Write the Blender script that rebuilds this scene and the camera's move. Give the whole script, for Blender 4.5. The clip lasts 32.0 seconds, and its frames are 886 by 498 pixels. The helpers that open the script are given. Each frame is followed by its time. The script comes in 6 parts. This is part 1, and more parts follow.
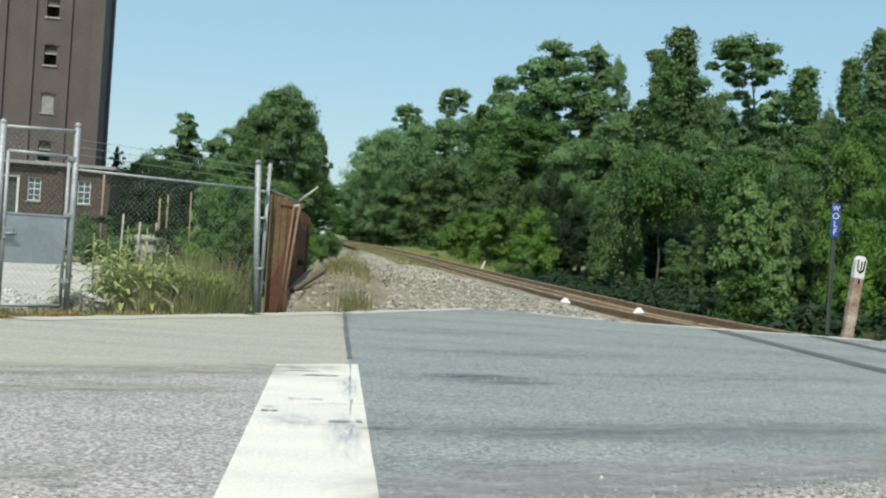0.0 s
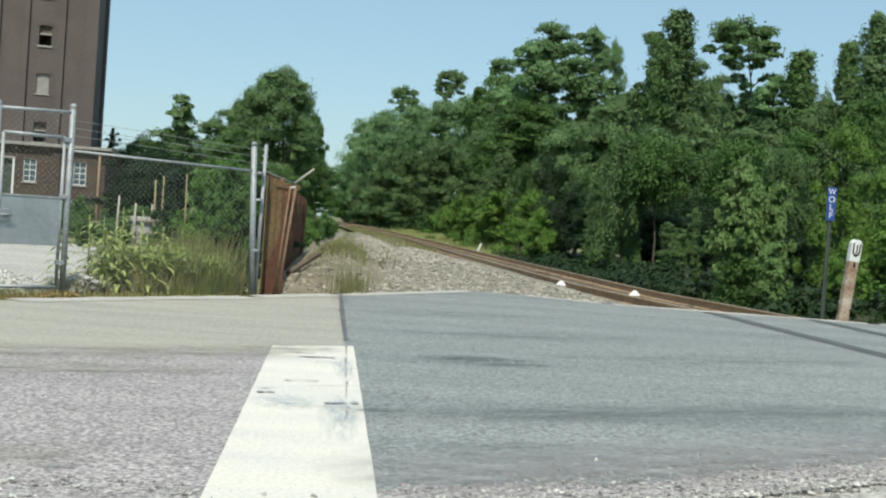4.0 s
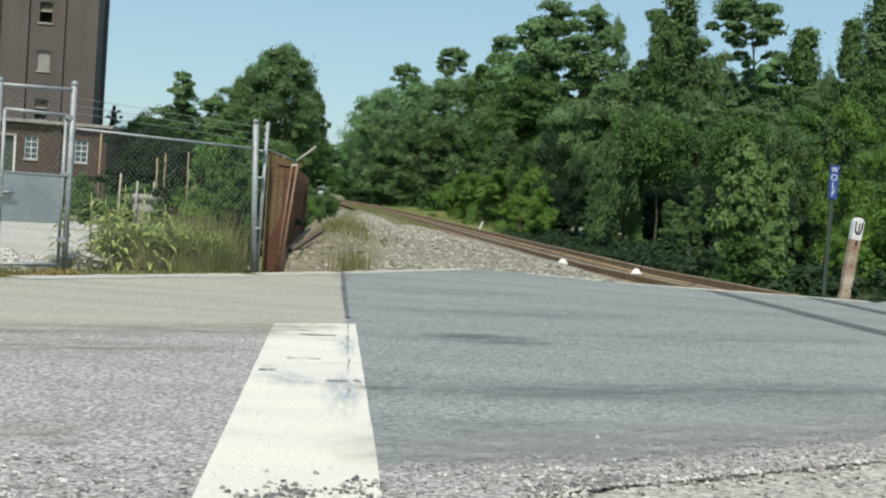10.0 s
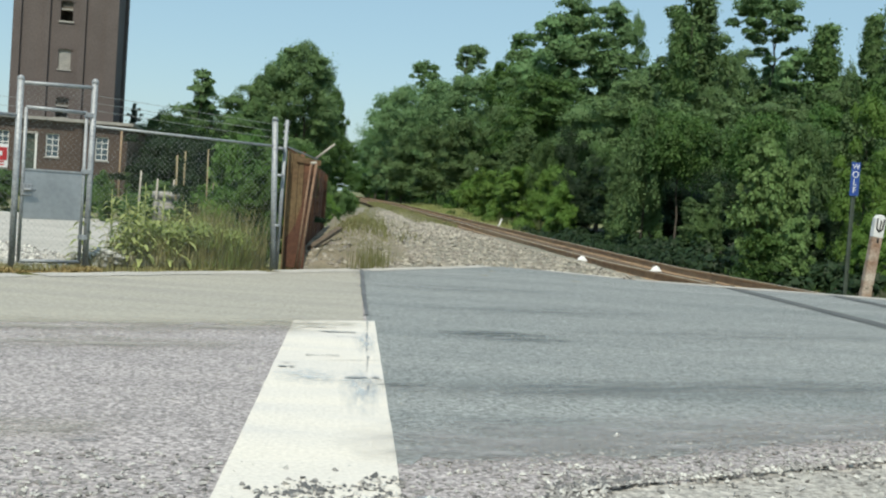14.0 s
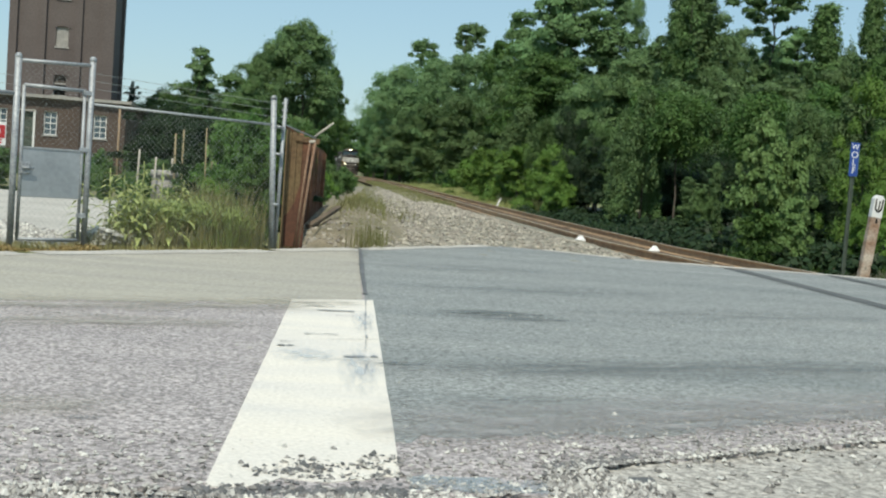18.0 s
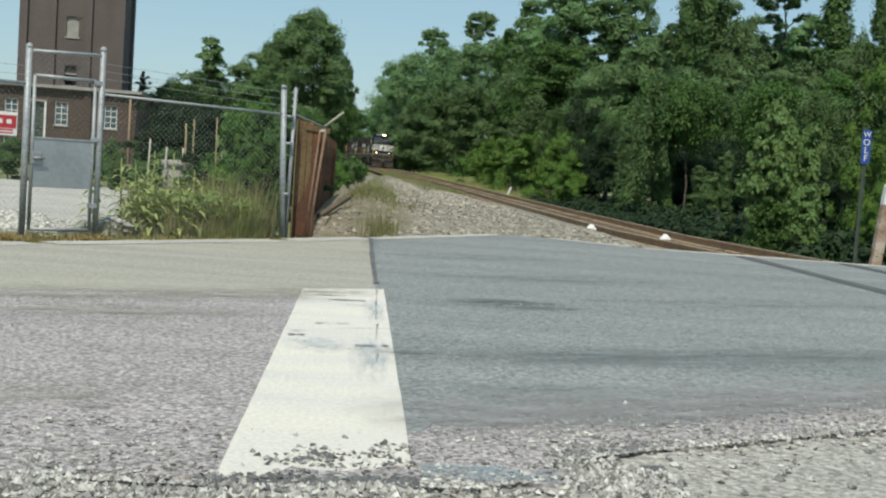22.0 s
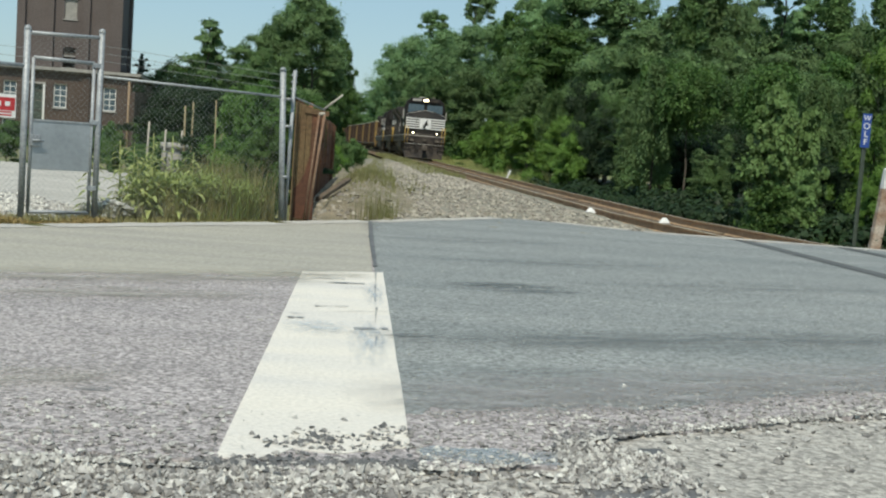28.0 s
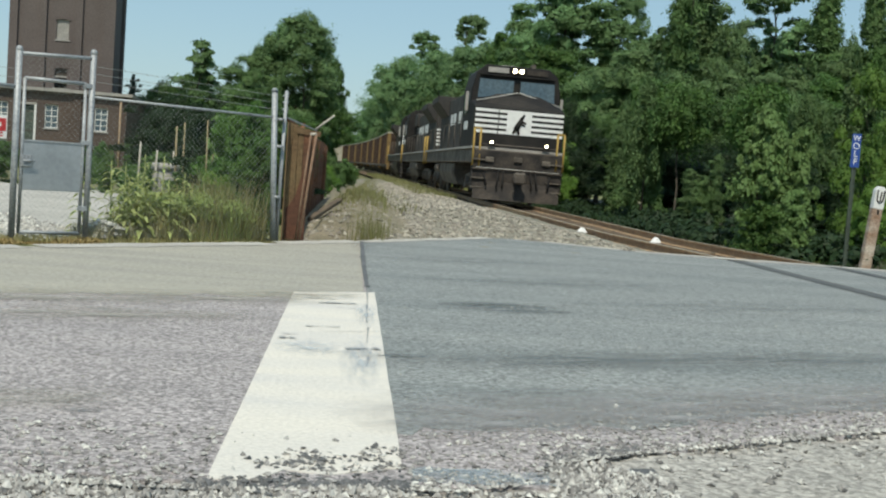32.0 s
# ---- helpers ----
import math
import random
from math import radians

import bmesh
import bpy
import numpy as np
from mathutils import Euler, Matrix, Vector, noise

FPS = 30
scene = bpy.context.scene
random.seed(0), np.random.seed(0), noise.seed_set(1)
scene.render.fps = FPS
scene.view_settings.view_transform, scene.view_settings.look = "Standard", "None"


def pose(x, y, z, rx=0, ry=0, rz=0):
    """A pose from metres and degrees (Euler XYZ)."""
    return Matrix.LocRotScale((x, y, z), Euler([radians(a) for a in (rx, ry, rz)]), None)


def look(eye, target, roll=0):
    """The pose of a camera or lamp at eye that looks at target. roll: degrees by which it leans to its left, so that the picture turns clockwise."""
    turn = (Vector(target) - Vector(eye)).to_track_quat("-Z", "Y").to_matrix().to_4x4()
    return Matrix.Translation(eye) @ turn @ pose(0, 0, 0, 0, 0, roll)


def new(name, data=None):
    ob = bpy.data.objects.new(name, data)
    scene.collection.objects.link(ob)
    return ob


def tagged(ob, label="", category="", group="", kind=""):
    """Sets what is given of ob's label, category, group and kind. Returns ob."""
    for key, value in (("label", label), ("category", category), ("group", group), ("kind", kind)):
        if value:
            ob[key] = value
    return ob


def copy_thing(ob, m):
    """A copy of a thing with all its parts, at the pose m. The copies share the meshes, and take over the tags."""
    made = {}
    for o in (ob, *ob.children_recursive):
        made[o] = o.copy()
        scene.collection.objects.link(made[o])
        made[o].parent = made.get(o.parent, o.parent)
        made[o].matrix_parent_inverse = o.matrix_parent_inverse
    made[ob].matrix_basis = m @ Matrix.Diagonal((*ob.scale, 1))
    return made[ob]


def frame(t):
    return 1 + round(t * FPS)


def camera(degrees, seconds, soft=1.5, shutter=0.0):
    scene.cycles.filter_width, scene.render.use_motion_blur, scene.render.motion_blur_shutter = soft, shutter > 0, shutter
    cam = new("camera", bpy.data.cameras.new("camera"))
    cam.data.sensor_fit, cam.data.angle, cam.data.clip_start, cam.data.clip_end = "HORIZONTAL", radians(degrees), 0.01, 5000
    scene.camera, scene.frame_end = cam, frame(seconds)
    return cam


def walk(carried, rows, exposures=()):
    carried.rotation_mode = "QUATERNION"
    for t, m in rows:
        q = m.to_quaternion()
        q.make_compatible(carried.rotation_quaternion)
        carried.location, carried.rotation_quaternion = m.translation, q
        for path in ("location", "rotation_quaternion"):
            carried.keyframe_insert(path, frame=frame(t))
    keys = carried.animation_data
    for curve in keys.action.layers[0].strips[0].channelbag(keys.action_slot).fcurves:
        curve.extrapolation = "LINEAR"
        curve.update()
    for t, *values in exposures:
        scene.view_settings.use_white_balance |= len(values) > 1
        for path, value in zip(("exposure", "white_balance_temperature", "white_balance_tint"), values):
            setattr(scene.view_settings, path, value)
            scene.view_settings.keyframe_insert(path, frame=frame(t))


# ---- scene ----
# Camera: stands on the gravel shoulder, held by hand, so it only turns.
cam = camera(41.86, 32.0, soft=2.15)
EYE = 1.0
TURNS = [  # seconds, pitch, roll, yaw
    (0.0, -0.43, -3.90, -5.23),
    (0.5, -0.56, -4.02, -5.11),
    (1.0, -0.77, -3.98, -5.06),
    (1.5, -1.43, -3.95, -4.91),
    (2.0, -1.91, -4.00, -5.24),
    (2.5, -1.81, -4.28, -5.27),
    (3.0, -2.13, -4.38, -5.35),
    (3.5, -1.74, -4.23, -5.35),
    (4.0, -1.29, -4.05, -5.42),
    (4.5, -1.09, -4.00, -5.45),
    (6.5, -0.86, -3.91, -5.33),
    (7.0, -1.06, -3.98, -5.28),
    (7.5, -1.21, -3.83, -5.29),
    (8.0, -1.98, -4.14, -5.34),
    (8.5, -2.85, -4.21, -5.36),
    (9.0, -4.04, -4.35, -5.42),
    (9.5, -2.38, -4.17, -5.39),
    (10.0, -2.39, -4.09, -5.33),
    (10.5, -2.91, -4.24, -5.25),
    (11.0, -2.84, -4.27, -4.93),
    (11.5, -2.82, -4.21, -4.72),
    (12.0, -2.93, -4.23, -4.56),
    (12.5, -2.98, -4.20, -4.45),
    (13.0, -2.93, -4.16, -4.41),
    (13.5, -2.79, -4.13, -4.37),
    (14.0, -2.59, -4.06, -4.39),
    (14.5, -2.63, -3.97, -4.48),
    (16.5, -3.26, -4.13, -4.48),
    (17.0, -3.52, -4.19, -4.46),
    (17.5, -3.62, -4.14, -4.47),
    (18.0, -3.61, -4.21, -4.45),
    (18.5, -3.77, -4.26, -4.37),
    (19.0, -3.91, -4.27, -4.28),
    (19.5, -4.08, -4.29, -4.14),
    (20.0, -4.25, -4.23, -4.02),
    (20.5, -4.45, -4.13, -3.93),
    (21.0, -4.62, -4.21, -3.83),
    (21.5, -4.46, -4.09, -3.88),
    (22.0, -4.19, -4.03, -3.94),
    (22.5, -3.97, -3.96, -4.01),
    (23.0, -3.83, -3.95, -4.17),
    (23.5, -3.96, -3.97, -4.28),
    (24.0, -4.17, -4.04, -4.33),
    (24.5, -4.41, -4.08, -4.31),
    (25.0, -4.59, -4.09, -4.27),
    (25.5, -4.66, -4.13, -4.27),
    (27.5, -4.71, -4.02, -4.06),
    (28.0, -5.02, -4.12, -3.97),
    (28.5, -4.08, -3.91, -4.01),
    (29.0, -3.69, -3.98, -4.13),
    (29.5, -3.51, -4.00, -4.23),
    (30.0, -3.53, -4.00, -4.27),
    (30.5, -3.96, -4.03, -4.30),
    (31.0, -4.07, -4.02, -4.33),
    (31.5, -4.06, -4.02, -4.33),
    (32.0, -4.00, -4.08, -4.39),
]
walk(cam, [(t, pose(0, 0, EYE, 90 + p, r, y)) for t, p, r, y in TURNS],
     exposures=[(0.0, 0.27, 6750, 5), (9.0, 0.20, 6850, 6), (19.0, 0.18, 6850, 6), (22.0, 0.05, 6850, 6), (32.0, 0.04, 6850, 6)])

# World and sun: hazy summer daylight from the left, behind the camera.
SUN_ELEV, SUN_AZ = 57.0, 191.0  # azimuth clockwise from the far end of the track
world = bpy.data.worlds.new("world")
scene.world = world
world.use_nodes = True
wn, wl = world.node_tree.nodes, world.node_tree.links
sky = wn.new("ShaderNodeTexSky")
sky.sky_type, sky.sun_disc = "NISHITA", False
sky.sun_elevation, sky.sun_rotation = radians(SUN_ELEV), radians(SUN_AZ)
sky.air_density, sky.dust_density, sky.ozone_density = 1.0, 0.7, 2.2
haze = wn.new("ShaderNodeMix")  # summer haze evens out the sky
haze.data_type = "RGBA"
haze.inputs[0].default_value, haze.inputs[7].default_value = 0.6, (2.15, 3.58, 4.63, 1)
wl.new(sky.outputs[0], haze.inputs[6])
wl.new(haze.outputs[2], wn["Background"].inputs[0])
wn["Background"].inputs[1].default_value = 0.132
sun = new("sun", bpy.data.lights.new("sun", "SUN"))
sun.data.energy, sun.data.angle, sun.data.color = 3.5, radians(0.6), (1.0, 0.95, 0.86)
_az, _el = radians(SUN_AZ), radians(SUN_ELEV)
sun.matrix_world = look((60 * math.sin(_az) * math.cos(_el), 60 * math.cos(_az) * math.cos(_el), 60 * math.sin(_el)), (0, 0, 0))


# ---------------------------------------------------------------- materials
def material(name, base, second=None, rough=0.8, metal=0.0, scale=6.0, fine=60.0, bump=0.2, vary=0.0, emit=0.0, detail=0.5, island=0.0, streak=0.0, spread=(0.35, 0.68), aggregate=0.0, stony=0.38):
    """Two-scale noise between base and second, grain, bump; vary: by object, island: by loose piece."""
    m = bpy.data.materials.new(name)
    m.use_nodes = True
    n, l = m.node_tree.nodes, m.node_tree.links
    b = n["Principled BSDF"]
    b.inputs["Roughness"].default_value, b.inputs["Metallic"].default_value = rough, metal
    second = second or tuple(c * 0.7 for c in base)
    co = n.new("ShaderNodeTexCoord")
    big, small = n.new("ShaderNodeTexNoise"), n.new("ShaderNodeTexNoise")
    big.inputs["Scale"].default_value, small.inputs["Scale"].default_value = scale, fine
    big.inputs["Detail"].default_value, small.inputs["Detail"].default_value = 5, 3
    l.new(co.outputs["Object"], big.inputs["Vector"]), l.new(co.outputs["Object"], small.inputs["Vector"])
    mx = n.new("ShaderNodeMix")
    mx.data_type = "RGBA"
    mx.inputs[6].default_value, mx.inputs[7].default_value = (*base, 1), (*second, 1)
    ramp = n.new("ShaderNodeMapRange")
    ramp.inputs[1].default_value, ramp.inputs[2].default_value = spread
    if streak:  # drawn out along the road
        mp = n.new("ShaderNodeMapping")
        mp.inputs["Rotation"].default_value, mp.inputs["Scale"].default_value = (0, 0, radians(-24)), (1 / streak, streak, 1)
        l.new(co.outputs["Object"], mp.inputs["Vector"]), l.new(mp.outputs[0], big.inputs["Vector"])
    l.new(big.outputs[0], ramp.inputs[0]), l.new(ramp.outputs[0], mx.inputs[0])
    grain = n.new("ShaderNodeMapRange")
    grain.inputs[1].default_value, grain.inputs[2].default_value = 0.3, 0.7
    grain.inputs[3].default_value, grain.inputs[4].default_value = 1 - detail * 0.5, 1 + detail * 0.5
    l.new(small.outputs[0], grain.inputs[0])
    mul = n.new("ShaderNodeHueSaturation")
    l.new(mx.outputs[2], mul.inputs["Color"]), l.new(grain.outputs[0], mul.inputs["Value"])
    out = mul.outputs[0]
    for amount, kind in ((vary, "ShaderNodeObjectInfo"), (island, "ShaderNodeNewGeometry")):
        if amount:
            info, hsv = n.new(kind), n.new("ShaderNodeHueSaturation")
            src = info.outputs["Random"] if kind == "ShaderNodeObjectInfo" else info.outputs["Random Per Island"]
            for sock, k in (("Value", 1.0), ("Hue", 0.035)):
                r = n.new("ShaderNodeMapRange")
                mid = 1.0 if sock == "Value" else 0.5
                r.inputs[3].default_value, r.inputs[4].default_value = mid - amount * k, mid + amount * k
                l.new(src, r.inputs[0]), l.new(r.outputs[0], hsv.inputs[sock])
            l.new(out, hsv.inputs["Color"])
            out = hsv.outputs[0]
    l.new(out, b.inputs["Base Color"])
    if aggregate:  # stones of the mix, each a little lighter or darker
        vo, wv, hs = n.new("ShaderNodeTexVoronoi"), n.new("ShaderNodeMapRange"), n.new("ShaderNodeHueSaturation")
        vo.inputs["Scale"].default_value = aggregate
        sx = n.new("ShaderNodeSeparateColor")
        wv.inputs[3].default_value, wv.inputs[4].default_value = 1 - stony, 1 + stony
        l.new(co.outputs["Object"], vo.inputs["Vector"]), l.new(vo.outputs["Color"], sx.inputs[0]), l.new(sx.outputs[0], wv.inputs[0])
        l.new(wv.outputs[0], hs.inputs["Value"]), l.new(out, hs.inputs["Color"]), l.new(hs.outputs[0], b.inputs["Base Color"])
    if bump:
        bp = n.new("ShaderNodeBump")
        bp.inputs["Strength"].default_value, bp.inputs["Distance"].default_value = bump, 0.02
        l.new(small.outputs[0], bp.inputs["Height"]), l.new(bp.outputs[0], b.inputs["Normal"])
    if emit:
        b.inputs["Emission Color"].default_value, b.inputs["Emission Strength"].default_value = (*base, 1), emit
    return m


def leaf_material(name, base, second, island=0.12, vary=0.13, through_light=0.30):
    """Foliage: diffuse with some light coming through the blade."""
    m = material(name, base, second, rough=0.55, scale=0.5, fine=9.0, bump=0.0, vary=vary, island=island, detail=0.3)
    n, l = m.node_tree.nodes, m.node_tree.links
    b = n["Principled BSDF"]
    b.inputs["Specular IOR Level"].default_value = 0.25
    tr, mix = n.new("ShaderNodeBsdfTranslucent"), n.new("ShaderNodeMixShader")
    mix.inputs[0].default_value = through_light
    l.new(b.inputs["Base Color"].links[0].from_socket, tr.inputs["Color"])
    l.new(b.outputs[0], mix.inputs[1]), l.new(tr.outputs[0], mix.inputs[2])
    l.new(mix.outputs[0], n["Material Output"].inputs["Surface"])
    return m


M_ASPHALT = material("asphalt", (0.190, 0.205, 0.202), (0.255, 0.266, 0.258), 0.85, scale=0.5, fine=40, bump=0.4, detail=0.35, streak=3.0, spread=(0.34, 0.66), aggregate=60.0, stony=0.42)
M_ASPHALT_OLD = material("old_asphalt", (0.388, 0.352, 0.346), (0.305, 0.279, 0.276), 0.88, scale=0.6, fine=40, bump=0.8, detail=0.7, streak=2.0, aggregate=62.0, stony=0.46)
M_APRON = material("concrete", (0.385, 0.36, 0.30), (0.315, 0.298, 0.26), 0.85, scale=0.9, fine=30, bump=0.4, detail=0.4, streak=3.2, aggregate=40.0, stony=0.09)
M_PAINT = material("road_paint", (0.70, 0.655, 0.58), (0.60, 0.575, 0.54), 0.75, scale=1.3, fine=50, bump=0.4, detail=0.2, streak=2.2, spread=(0.42, 0.75))
M_TAR = material("tar", (0.085, 0.088, 0.09), (0.16, 0.16, 0.16), 0.7, scale=3, fine=40)
def smear_material(name="oil_smear", one=(0.10, 0.115, 0.118), two=(0.15, 0.165, 0.167), strength=0.75, rim=True):
    """A patchy film on the pavement; rim: it thins out to nothing at its edge."""
    m = material(name, one, two, 0.75, scale=2.0, fine=30, bump=0.0, detail=0.4)
    n, l = m.node_tree.nodes, m.node_tree.links
    co, g, nz, mu, mix, tr = n.new("ShaderNodeTexCoord"), n.new("ShaderNodeTexGradient"), n.new("ShaderNodeTexNoise"), n.new("ShaderNodeMath"), n.new("ShaderNodeMixShader"), n.new("ShaderNodeBsdfTransparent")
    g.gradient_type, mu.operation = "SPHERICAL", "MULTIPLY"
    nz.inputs["Scale"].default_value, nz.inputs["Detail"].default_value = 2.6, 6
    mr = n.new("ShaderNodeMapRange")
    mr.inputs[1].default_value, mr.inputs[2].default_value = 0.34, 0.72
    mr.inputs[4].default_value = strength
    l.new(co.outputs["Object"], g.inputs[0]), l.new(co.outputs["Object"], nz.inputs["Vector"]), l.new(nz.outputs[0], mr.inputs[0])
    l.new(g.outputs[1], mu.inputs[0]), l.new(mr.outputs[0], mu.inputs[1])
    l.new((mu if rim else mr).outputs[0], mix.inputs[0]), l.new(tr.outputs[0], mix.inputs[1]), l.new(n["Principled BSDF"].outputs[0], mix.inputs[2])
    l.new(mix.outputs[0], n["Material Output"].inputs["Surface"])
    return m


M_RUBBER = material("crossing_rubber", (0.075, 0.08, 0.08), (0.11, 0.112, 0.11), 0.8, scale=3, fine=40)
M_OIL = smear_material(strength=1.0)
M_WORN = smear_material("worn_edge_film", (0.39, 0.375, 0.365), (0.31, 0.302, 0.30), 1.0)
M_SMUDGE = smear_material("blue_grey_smudge", (0.40, 0.46, 0.52), (0.46, 0.51, 0.55), 0.9)
M_OIL_FAINT = smear_material("faint_oil_smear", (0.12, 0.135, 0.14), (0.17, 0.185, 0.19), 0.42)
M_DUST = smear_material("tan_dust", (0.38, 0.355, 0.29), (0.31, 0.295, 0.255), 1.0)
M_BLUE_FILM = smear_material("faded_blue_film", (0.25, 0.355, 0.41), (0.30, 0.37, 0.40), 1.0, rim=False)
M_GROUND = material("earth_and_grass", (0.13, 0.15, 0.05), (0.19, 0.17, 0.09), 0.95, scale=0.25, fine=8, bump=0.6, detail=0.7)
# Forest floor with the wood's shade put into its colour.
M_FLOOR_SHADED = material("leaf_litter", (0.055, 0.047, 0.030), (0.035, 0.040, 0.020), 0.95, scale=1.5, fine=20, bump=0.8, detail=0.8)
M_DIRT = material("dirt", (0.235, 0.200, 0.140), (0.165, 0.146, 0.092), 0.95, scale=1.2, fine=25, bump=0.7, detail=0.6)
M_LOT = material("pale_gravel", (0.47, 0.45, 0.41), (0.39, 0.37, 0.335), 0.95, scale=0.8, fine=30, bump=0.5, detail=0.4)
M_BALLAST = material("ballast_bed", (0.25, 0.232, 0.18), (0.185, 0.172, 0.135), 0.95, scale=0.9, fine=16, bump=1.0, detail=0.8)
M_BED_RUST = material("rusty_ballast", (0.165, 0.112, 0.062), (0.100, 0.068, 0.042), 0.95, scale=1.5, fine=16, bump=1.0, detail=0.7)
M_STONE = material("stone", (0.335, 0.305, 0.25), (0.25, 0.23, 0.195), 0.9, scale=3, fine=40, bump=0.2, island=0.35)
M_STONE_NEAR = material("roadside_stone", (0.43, 0.415, 0.385), (0.30, 0.29, 0.275), 0.9, scale=3, fine=60, bump=0.2, island=0.6)
M_STONE_DARK = material("dark_stone", (0.13, 0.125, 0.12), (0.19, 0.18, 0.165), 0.9, scale=3, fine=60, bump=0.2, island=0.4)
M_SHOULDER = material("stony_dirt", (0.395, 0.373, 0.337), (0.31, 0.294, 0.265), 0.95, scale=1.2, fine=30, bump=0.7, detail=0.6, aggregate=60.0)
M_RAIL = material("rail_steel", (0.46, 0.31, 0.18), (0.34, 0.22, 0.13), 0.75, 0.1, scale=4, fine=40)
M_RAILTOP = material("polished_rail", (0.60, 0.50, 0.38), (0.46, 0.37, 0.27), 0.45, 0.5, scale=4, fine=40)
M_TIE = material("creosoted_wood", (0.15, 0.108, 0.068), (0.085, 0.062, 0.044), 0.9, scale=4, fine=30, vary=0.25)
M_GALV = material("galvanised_steel", (0.37, 0.39, 0.40), (0.28, 0.295, 0.31), 0.6, 0.45, scale=6, fine=50, bump=0.1)
M_PLATE = material("aluminium_plate", (0.42, 0.44, 0.455), (0.31, 0.33, 0.345), 0.42, 0.6, scale=1.6, fine=20, bump=0.05, detail=0.15)
M_WIRE = material("fence_wire", (0.33, 0.35, 0.34), (0.24, 0.26, 0.25), 0.6, 0.2, scale=6, fine=60, bump=0)
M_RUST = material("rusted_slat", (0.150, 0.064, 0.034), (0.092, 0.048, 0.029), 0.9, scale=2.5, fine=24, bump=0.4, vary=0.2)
M_OLIVE = material("brown_slat", (0.150, 0.106, 0.052), (0.135, 0.078, 0.040), 0.9, scale=2.0, fine=24, bump=0.4, vary=0.15)
M_WOOD = material("weathered_wood", (0.34, 0.24, 0.15), (0.26, 0.19, 0.13), 0.9, scale=5, fine=40, bump=0.4)
M_GREYWOOD = material("grey_board", (0.48, 0.45, 0.38), (0.36, 0.33, 0.28), 0.9, scale=5, fine=40)
M_STONE_PALE = material("pale_stone", (0.38, 0.37, 0.32), (0.28, 0.27, 0.23), 0.9, scale=3, fine=60, bump=0.2, island=0.55)
M_BRICK = material("brown_brick", (0.096, 0.068, 0.054), (0.068, 0.050, 0.043), 0.9, scale=0.6, fine=7, bump=0.4, detail=0.35)
M_BRICK_TOWER = material("grey_brown_brick", (0.130, 0.107, 0.100), (0.104, 0.085, 0.079), 0.9, scale=0.4, fine=7, bump=0.4, detail=0.3)
M_STONETRIM = material("stone_trim", (0.36, 0.34, 0.31), (0.28, 0.27, 0.25), 0.85, scale=2, fine=20)
M_WHITE = material("white_paint", (0.78, 0.78, 0.76), (0.68, 0.68, 0.66), 0.6, scale=4, fine=40, bump=0.1, detail=0.15)
M_BLACK = material("black_paint", (0.013, 0.0125, 0.013), (0.028, 0.025, 0.022), 0.7, scale=1.5, fine=20, bump=0.05)
M_BLACK.node_tree.nodes["Principled BSDF"].inputs["Specular IOR Level"].default_value = 0.22
M_HOOD = material("dusty_black_paint", (0.020, 0.0185, 0.0175), (0.052, 0.046, 0.040), 0.75, scale=0.9, fine=12, bump=0.08)
M_GRIME = material("grimy_underframe", (0.060, 0.050, 0.041), (0.175, 0.150, 0.122), 0.85, scale=1.6, fine=14, bump=0.3)
M_YELLOW = material("yellow_paint", (0.42, 0.275, 0.06), (0.31, 0.20, 0.05), 0.6, scale=4, fine=30, bump=0.05)
M_CARBROWN = material("oxide_red_car", (0.052, 0.030, 0.020), (0.034, 0.022, 0.016), 0.85, scale=1.2, fine=9, bump=0.2, vary=0.3)
M_CARYELLOW = material("ochre_car", (0.215, 0.14, 0.052), (0.155, 0.10, 0.038), 0.8, scale=1.4, fine=9, bump=0.2)
M_CARLIGHT = material("pale_car_rim", (0.45, 0.43, 0.36), (0.35, 0.33, 0.27), 0.8, scale=1.4, fine=9)
M_LAMP = material("lit_headlight", (1.0, 0.84, 0.55), (1.0, 0.84, 0.55), 0.4, emit=14.0, bump=0, detail=0)
M_SIGNBLUE = material("blue_sign", (0.02, 0.07, 0.30), (0.025, 0.06, 0.24), 0.5, scale=5, fine=40, bump=0)
M_SIGNRED = material("red_sign", (0.50, 0.035, 0.04), (0.42, 0.03, 0.035), 0.5, scale=5, fine=40, bump=0)
M_GREENPOST = material("green_channel_post", (0.085, 0.11, 0.085), (0.06, 0.075, 0.06), 0.6, 0.3, scale=4, fine=40)
M_BARK = material("bark", (0.10, 0.085, 0.065), (0.065, 0.055, 0.042), 0.95, scale=3, fine=18, bump=0.7)
M_PROP = material("reddish_pole", (0.25, 0.165, 0.105), (0.18, 0.10, 0.065), 0.9, scale=3, fine=30)
M_POSTWORN = material("flaking_post", (0.50, 0.43, 0.36), (0.26, 0.16, 0.105), 0.9, scale=3.5, fine=30, bump=0.5, detail=0.6, spread=(0.36, 0.62))
M_CRACK = material("crack_fill", (0.26, 0.26, 0.26), (0.36, 0.36, 0.35), 0.9, scale=5, fine=40)
M_PILOT = material("sooty_front", (0.014, 0.012, 0.011), (0.060, 0.048, 0.038), 0.85, scale=2.2, fine=14, bump=0.2)
M_STRAW = material("dry_stalk", (0.34, 0.29, 0.165), (0.26, 0.215, 0.125), 0.9, scale=5, fine=40, island=0.25)
M_LEAF_A = leaf_material("oak_leaf", (0.114, 0.195, 0.061), (0.074, 0.138, 0.046))
M_LEAF_B = leaf_material("vine_leaf", (0.090, 0.174, 0.039), (0.053, 0.115, 0.030))
